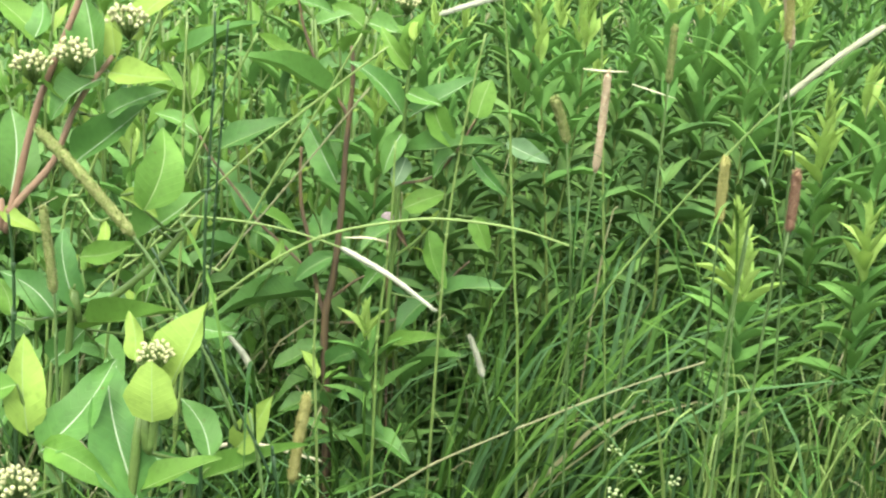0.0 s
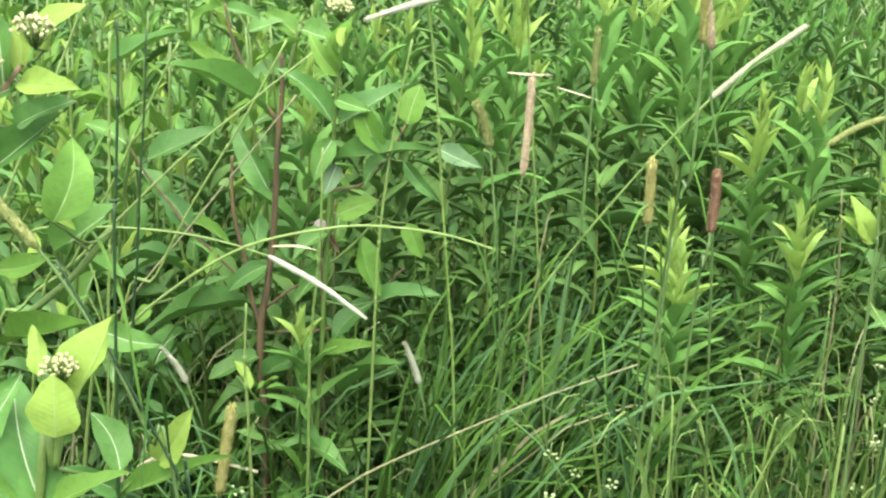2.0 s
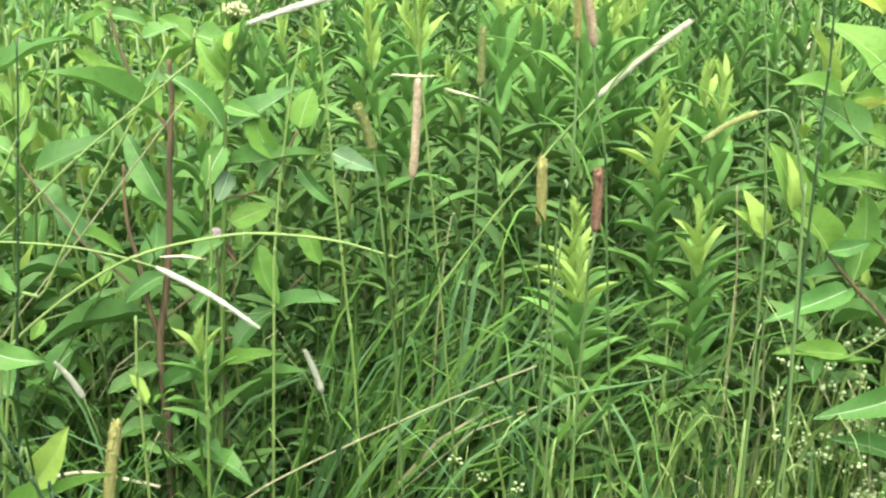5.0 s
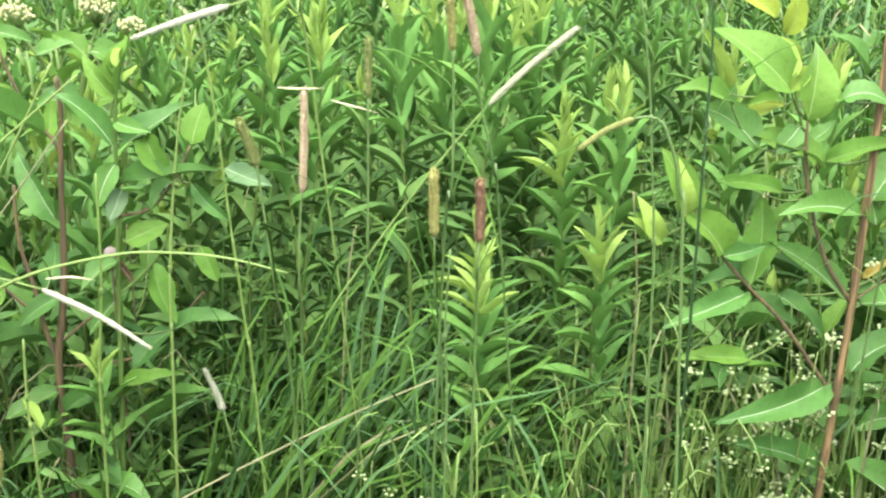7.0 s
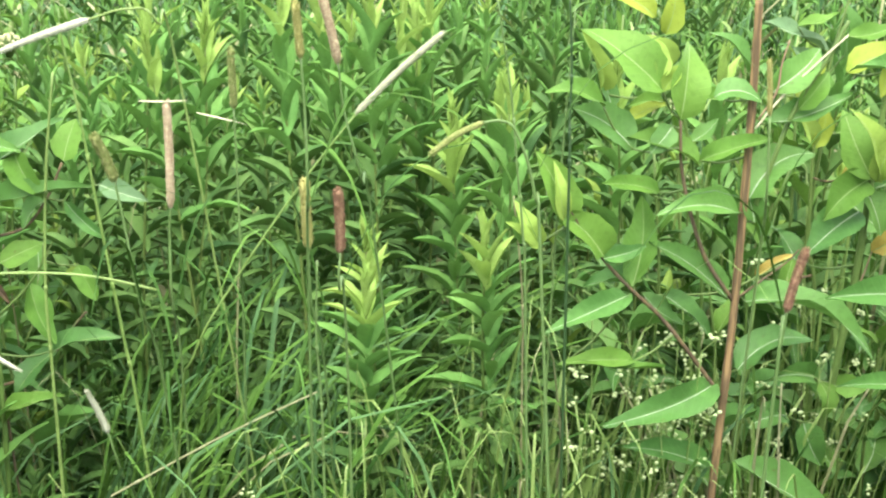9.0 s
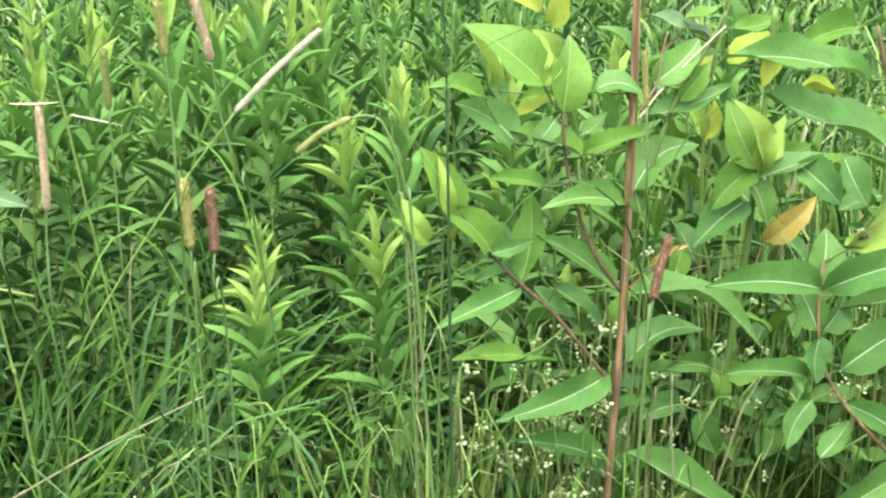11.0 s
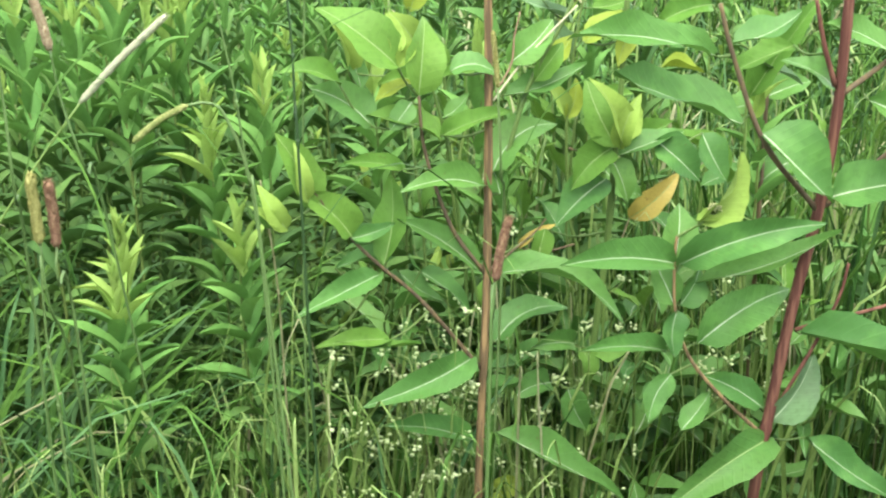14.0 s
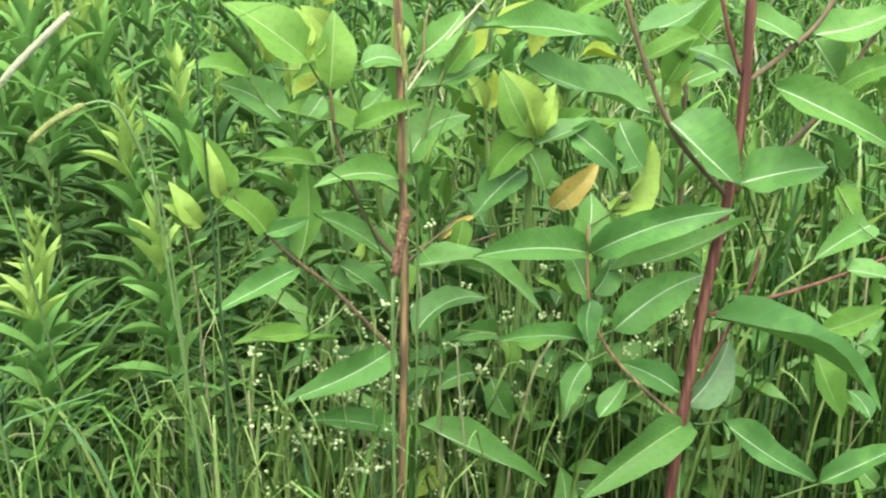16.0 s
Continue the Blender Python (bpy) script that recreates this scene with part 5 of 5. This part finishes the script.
p = herb("dogbane", (0.973, 1.460, 0.000), "green dogbane with a few yellowing leaves and dry leaf tips", "plant", "dogbane plants")
stem(p, "stem", STEM_GREEN, 0.0028, 0.0016, (0.973, 1.460, 0.000), (0.973, 1.460, 0.762), (0.953, 1.460, 0.930), (0.946, 1.460, 1.058), (0.956, 1.460, 1.165), (0.975, 1.460, 1.261))
leaf(p, "oval", LEAF_YELLOW, (0.917, 1.460, 1.122), (0.953, 1.460, 1.164), 0.031)
leaf(p, "oval", LEAF_YELLOW, (0.946, 1.460, 1.057), (0.956, 1.460, 1.110), 0.024)
leaf(p, "oval", LEAF_TIP, (0.943, 1.460, 1.057), (0.908, 1.460, 1.111), 0.023)
leaf(p, "oval", LEAF_DEAD, (0.987, 1.460, 1.014), (1.014, 1.460, 1.058), 0.014)
leaf(p, "oval", LEAF_PALE, (0.949, 1.460, 1.179), (0.859, 1.460, 1.214), 0.028)
leaf(p, "oval", LEAF_PALE, (0.961, 1.500, 1.129), (0.919, 1.500, 1.178), 0.033)
leaf(p, "oval", LEAF_YOUNG, (0.910, 1.460, 1.209), (0.961, 1.460, 1.225), 0.019)
leaf(p, "oval", LEAF_YOUNG, (0.974, 1.460, 1.196), (1.037, 1.460, 1.210), 0.024)
leaf(p, "oval", LEAF, (0.989, 1.500, 1.165), (0.976, 1.500, 1.241), 0.033)
leaf(p, "oval", LEAF, (0.851, 1.460, 1.154), (0.800, 1.460, 1.204), 0.028)
leaf(p, "oval", LEAF_YOUNG, (0.973, 1.460, 1.075), (1.036, 1.460, 1.084), 0.024)
leaf(p, "oval", LEAF, (0.987, 1.430, 0.995), (1.041, 1.430, 0.955), 0.039)
leaf(p, "oval", LEAF_YOUNG, (1.005, 1.420, 1.027), (1.078, 1.420, 1.055), 0.027)
leaf(p, "oval", LEAF_YELLOW, (1.116, 1.560, 1.095), (1.180, 1.560, 1.082), 0.020)
leaf(p, "oval", LEAF_DEAD, (0.886, 1.460, 0.886), (0.935, 1.460, 0.915), 0.013)
p = herb("dogbane", (1.187, 1.400, 0.000), "green dogbane shoot with upright young leaves", "plant", "dogbane plants")
stem(p, "stem", STEM_GREEN, 0.0028, 0.0016, (1.187, 1.400, 0.000), (1.187, 1.400, 0.715), (1.171, 1.400, 0.889), (1.168, 1.400, 0.989), (1.164, 1.400, 1.093), (1.166, 1.400, 1.144))
leaf(p, "oval", LEAF_YOUNG, (1.168, 1.400, 1.084), (1.257, 1.400, 1.208), 0.037)
leaf(p, "oval", LEAF_PALE, (1.159, 1.400, 1.131), (1.241, 1.400, 1.095), 0.028)
leaf(p, "oval", LEAF_YOUNG, (1.145, 1.400, 0.974), (1.054, 1.400, 1.051), 0.038)
leaf(p, "oval", LEAF_YOUNG, (1.109, 1.400, 1.203), (1.030, 1.400, 1.177), 0.039)
leaf(p, "oval", LEAF_TIP, (1.176, 1.400, 1.056), (1.182, 1.400, 1.100), 0.016)
leaf(p, "oval", LEAF, (1.196, 1.450, 0.973), (1.133, 1.450, 0.955), 0.035)


def dogbane_plan(seed, height, pairs, side_shoots):
    """Stems and leaves of an upright dogbane: paired leaves, each pair turned across the last, and a few rising side shoots."""
    rng = random.Random(seed)
    stems, leaves = [], []

    def shoot(foot, way, size, n, first, thick):
        line = [foot + way * size * k / 6 + Vector((0, 0, 0.10 * size * (k / 6) ** 2)) + Vector((rng.uniform(-1, 1), rng.uniform(-1, 1), 0)) * 0.004 * k for k in range(7)]
        stems.append((line, thick))
        curve = smoothed(line, 8)
        for k in range(n):
            v = first + (1 - first) * (k + 0.6) / n
            q = curve[min(len(curve) - 1, int(v * (len(curve) - 1)))]
            late = (k + 1) / n
            for s in (0, math.pi):
                a = s + k * math.radians(90) + rng.uniform(-0.8, 0.8)
                rise = math.radians(4 + 58 * late ** 3 + rng.uniform(-30, 24))
                if rng.random() < 0.14:
                    continue
                way2 = Vector((math.cos(a) * math.cos(rise), math.sin(a) * math.cos(rise), math.sin(rise)))
                size2 = (0.098 - 0.05 * late ** 3) * rng.uniform(0.5, 1.2)
                b = q + way2 * 0.006
                leaves.append((b, b + way2 * size2, size2 * rng.uniform(0.27, 0.44), rng.randrange(7), 2 if late > 0.97 and rng.random() < 0.3 else (1 if late > 0.86 else 0)))
    shoot(Vector((0, 0, 0)), Vector((0, 0, 1)), height * 0.92, pairs, 0.3, 0.0036)
    for k in range(side_shoots):
        a = rng.uniform(0, 6.28)
        h = height * rng.uniform(0.4, 0.62)
        shoot(Vector((0, 0, h)), Vector((math.cos(a) * 0.55, math.sin(a) * 0.55, 0.8)).normalized(), height * rng.uniform(0.24, 0.36), 4, 0.3, 0.0022)
    return stems, leaves


DOG_TONES = (LEAF, LEAF_YOUNG, LEAF_TIP)
# tones of the low dogbanes at the left, darkened to imitate shade
DOG_LOW_TONES = (LEAF_SHADED, LEAF_SHADED, LEAF)


def dogbane_model(seed, apart, stem_mt, tones=DOG_TONES):
    ob = tagged(new("dogbane"), "leafy dogbane with paired oval leaves in a dense stand", "plant", "dogbane plants")
    stems, leaves = dogbane_plan(seed, HEIGHT, 10, 3)
    for k, (line, thick) in enumerate(stems):
        verts, faces = [], []
        line[0] = line[0] - Vector((0, 0, 0.01))
        tube(verts, faces, smoothed(line, 3), thick, thick * 0.5, 6)
        part("stem" if k == 0 else "branch", mesh_of("stem", verts, faces, [stem_mt]), ob)
    if apart:
        for b, t, w, shape, tone in leaves:
            part("leaf", leaf_mesh("oval", shape, tones[tone]), ob, "", leaf_pose(b, t, w, (0, 0, 1) if (t - b).normalized().z < 0.8 else (b - t)))
    else:
        tagged(part("foliage", merged("foliage", [(leaf_pose(b, t, w, (0, 0, 1)), shape, tone) for b, t, w, shape, tone in leaves], "oval", tones), ob), kind="stuff")
    return ob


DOG = [dogbane_model(31, True, STEM_GREEN), dogbane_model(32, True, STEM_GREEN), dogbane_model(33, True, STEM_GREEN)]
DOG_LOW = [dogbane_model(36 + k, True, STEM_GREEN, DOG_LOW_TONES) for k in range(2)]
DOG_FAR = [dogbane_model(41 + k, False, STEM_GREEN) for k in range(4)]

# ---- the stand behind ----
rng = random.Random(11)


def patch(x, y):
    """Share of dogbane in the stand: much at both ends of the walk, little between."""
    left = 1 / (1 + math.exp((x + 0.02 + 0.12 * (y - 1.5)) * 14))
    right = 1 / (1 + math.exp(-(x - 0.78 - 0.35 * (y - 1.5)) * 9))
    return max(0.9 * left, 0.6 * right)


# end plants and back rows out of view are added to block side light
spot_y = 1.48
while spot_y < 4.4:
    step = 0.088 + 0.06 * max(0, spot_y - 1.5)
    spot_x = -1.2 - 0.6 * (spot_y - 1.4)
    while spot_x < 2.1 + 1.0 * (spot_y - 1.4):
        x, y = spot_x + rng.uniform(-0.4, 0.4) * step, spot_y + rng.uniform(-0.4, 0.4) * step
        tall = rng.uniform(1.0, 1.16) - (0.05 if y > 2.1 else 0.0)
        lean = (x + rng.uniform(-0.05, 0.05), y + rng.uniform(-0.05, 0.05), tall)
        turn = rng.uniform(0, 360)
        if y < 1.74 and 0.0 < x < 0.72:
            spot_x += step
            continue
        if x > 1.02 + 0.3 * (y - 1.5) and rng.random() < 0.72:
            spot_x += step
            continue
        near = y < 1.57 and -0.6 < x < 1.4
        if rng.random() < patch(x, y):
            if rng.random() < (0.92 if x < 0.3 else 0.75):
                stand(DOG if near else DOG_FAR, rng.randrange(12), (x, y, 0), lean, turn)
        elif x < 0.85 or rng.random() < 0.45:
            stand(GOLD if near else GOLD_FAR, rng.randrange(12), (x, y, 0), lean, turn)
        spot_x += step
    spot_y += step

# a lower storey of goldenrods under the tall ones, shade put into its tone
for k in range(40):
    x, y = rng.uniform(-0.05, 0.85), rng.uniform(1.5, 1.78)
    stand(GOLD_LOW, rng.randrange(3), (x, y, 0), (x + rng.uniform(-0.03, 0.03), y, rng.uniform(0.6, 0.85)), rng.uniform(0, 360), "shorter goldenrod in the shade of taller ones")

# dogbanes just behind the big red-stemmed ones
for x, y, tall in ((0.84, 1.42, 0.93), (0.93, 1.50, 1.02), (1.03, 1.43, 0.90), (1.14, 1.53, 1.05), (1.24, 1.45, 0.88), (0.78, 1.52, 1.04), (0.98, 1.60, 1.08), (1.35, 1.60, 1.0)):
    stand(DOG, rng.randrange(3), (x, y, 0), (x + rng.uniform(-0.05, 0.05), y - 0.03, tall), rng.uniform(0, 360))

# shorter plants between the tall ones
for k in range(40):
    x, y = rng.uniform(-0.6, 1.1), rng.uniform(1.24, 1.5)
    low = rng.uniform(0.52, 0.70)
    if 0.0 < x < 0.34 and rng.random() < 0.7:
        continue
    if x < -0.05 or x > 0.62:
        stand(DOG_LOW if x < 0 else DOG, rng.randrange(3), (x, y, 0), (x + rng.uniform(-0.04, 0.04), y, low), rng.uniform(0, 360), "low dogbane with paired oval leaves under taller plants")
    else:
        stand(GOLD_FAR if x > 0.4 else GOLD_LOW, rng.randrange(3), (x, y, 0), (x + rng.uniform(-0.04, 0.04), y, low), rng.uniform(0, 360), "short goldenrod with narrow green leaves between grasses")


# ---- grasses ----
def grass_patch(name, label, seed, count, area, tall, width, lean, mts, way=None, droop=0.5):
    """Many blades in one sheet of grass; way: the compass angle that they lean to."""
    r = random.Random(seed)
    verts, faces, slots = [], [], []
    while count:
        x, y = r.uniform(area[0], area[1]), r.uniform(area[2], area[3])
        if name == "meadow_grass_far" and ((-1.9 < x < 2.9 and -1.7 < y < 1.2) or (1.1 < y < 4.4 and -1.1 - 0.6 * (y - 1.4) < x < 2.0 + (y - 1.4))):
            continue
        if name == "meadow_grass_near" and ((x - 0.4) / 2.9) ** 2 + (min(0.0, y + 0.2) / 2.2) ** 2 > r.uniform(0.5, 1.2):
            continue
        count -= 1
        h = r.uniform(*tall)
        # cut down here to stay below the camera's view
        if name == "meadow_grass_near" and y > -0.3 and -0.95 < x < 1.3 + 0.9 * max(0, y):
            h *= max(0.3, min(0.95, 1.28 - 0.64 * y))
        a = r.uniform(0, 6.28) if way is None else radians(way) + r.gauss(0, 0.7)
        l = h * r.uniform(*lean)
        d = Vector((math.cos(a), math.sin(a), 0))
        g = Vector((x, y, -0.015))
        bend = droop * r.uniform(0.3, 1.3) * l
        line = [g, g + d * l * 0.18 + Vector((0, 0, h * 0.45)), g + d * l * 0.5 + Vector((0, 0, h * 0.85)), g + d * l * 0.85 + Vector((0, 0, h)), g + d * l * 1.15 + Vector((0, 0, h - bend * 0.45))]
        n = len(faces)
        ribbon(verts, faces, smoothed(line, 1 if name == "meadow_grass_far" else 2), r.uniform(*width), r.uniform(-1.2, 1.2))
        slots += [r.choices(range(len(mts)), weights=(7, 3, 1, 0.6)[:len(mts)])[0]] * (len(faces) - n)
    return tagged(new(name, mesh_of(name, verts, faces, mts, slots)), label, "grass", kind="stuff")


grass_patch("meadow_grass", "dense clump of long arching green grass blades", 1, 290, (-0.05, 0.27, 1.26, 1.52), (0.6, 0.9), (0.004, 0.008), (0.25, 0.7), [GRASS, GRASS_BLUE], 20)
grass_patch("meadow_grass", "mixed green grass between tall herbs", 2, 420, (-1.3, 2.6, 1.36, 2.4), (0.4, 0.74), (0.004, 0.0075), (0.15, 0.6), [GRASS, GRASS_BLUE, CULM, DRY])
grass_patch("meadow_grass", "dense upright fine grass behind the dogbanes", 3, 1500, (0.85, 2.6, 1.36, 2.5), (0.6, 1.06), (0.003, 0.007), (0.05, 0.3), [GRASS, CULM, GRASS_BLUE, DRY])
grass_patch("meadow_grass", "fine upright grass in the herb stand", 4, 130, (-0.9, 0.7, 1.33, 1.9), (0.7, 1.05), (0.002, 0.0036), (0.04, 0.3), [GRASS, CULM, DRY])
grass_patch("meadow_grass", "upright grass around the bedstraw", 7, 300, (0.4, 0.95, 1.22, 1.45), (0.55, 0.86), (0.003, 0.0055), (0.04, 0.25), [CULM, GRASS, DRY])
grass_patch("meadow_grass", "pale upright grass between goldenrod and dogbane", 9, 130, (0.30, 0.74, 1.16, 1.36), (0.58, 0.90), (0.0025, 0.0055), (0.04, 0.25), [CULM, GRASS_BLUE, BLADE_MID])
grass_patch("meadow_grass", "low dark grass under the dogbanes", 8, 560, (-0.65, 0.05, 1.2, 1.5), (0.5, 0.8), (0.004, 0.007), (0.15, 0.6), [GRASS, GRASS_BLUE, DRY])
# unseen grass round the camera, added to close the place and block low light
grass_patch("meadow_grass_near", "tall dense grass added out of view to screen low light from the herb stand", 5, 13000, (-2.6, 3.4, -2.4, 1.12), (0.7, 1.0), (0.008, 0.016), (0.1, 0.35), [GRASS, GRASS_BLUE, DRY])
grass_patch("meadow_grass_low", "low grass between and behind the herbs", 10, 7000, (-1.6, 4.2, 1.9, 6.2), (0.3, 0.62), (0.009, 0.018), (0.2, 0.7), [GRASS, GRASS_BLUE, CULM, DRY])
grass_patch("meadow_grass_far", "open meadow grass further off", 6, 24000, (-7, 8, -6, 9), (0.3, 0.8), (0.012, 0.024), (0.2, 0.7), [GRASS, GRASS_BLUE, CULM, DRY])


# ---- bedstraw ----
def bedstraw_model(seed):
    """A frail branching plant with tiny whitish flowers."""
    r = random.Random(seed)
    ob = tagged(new("bedstraw"), "frail bedstraw with scattered tiny whitish flowers", "plant", "bedstraws")
    verts, faces, fv, ff = [], [], [], []
    for k in range(5):
        a = r.uniform(0, 6.28)
        lean = Vector((math.cos(a), math.sin(a), 0)) * r.uniform(0.02, 0.10)
        line = smoothed([Vector((0, 0, -0.01)), lean * 0.25 + Vector((0, 0, 0.4)), lean * 0.7 + Vector((0, 0, 0.75)), lean + Vector((0, 0, r.uniform(0.9, 1.0)))], 8)
        tube(verts, faces, line, 0.0013, 0.0007, 5)
        for q in line[15:]:
            if r.random() < 0.62:
                continue
            a = r.uniform(0, 6.28)
            end = q + Vector((math.cos(a), math.sin(a), r.uniform(0.3, 1.0))) * r.uniform(0.015, 0.045)
            tube(verts, faces, [q, end], 0.0007, 0.0005, 4)
            for m in range(r.randrange(3, 9)):
                tip = end + Vector((r.uniform(-1, 1), r.uniform(-1, 1), r.uniform(-0.4, 0.9))) * 0.0085
                tube(verts, faces, [end, tip], 0.0004, 0.0003, 3)
                bead(fv, ff, tip, r.uniform(0.0016, 0.0034), 0.8)
    part("stem", mesh_of("stem", verts, faces, [CULM]), ob)
    tagged(part("bloom", mesh_of("bloom", fv, ff, [PETAL]), ob, "tiny whitish flowers"), kind="stuff")
    return ob


BED = [bedstraw_model(61), bedstraw_model(62)]
for x, y, z in ((0.63, 1.25, 0.86), (0.72, 1.26, 0.87), (0.66, 1.29, 0.92), (0.13, 1.16, 0.69), (0.20, 1.22, 0.74),
                (0.93, 1.33, 0.85), (1.00, 1.38, 0.90), (1.12, 1.40, 0.92), (0.88, 1.28, 0.76), (-0.10, 1.12, 0.70), (1.22, 1.42, 0.84), (0.80, 1.30, 0.95), (0.70, 1.24, 0.90)):
    stand(BED, rng.randrange(2), (x, y, 0), (x + rng.uniform(-0.03, 0.03), y, z), rng.uniform(0, 360))
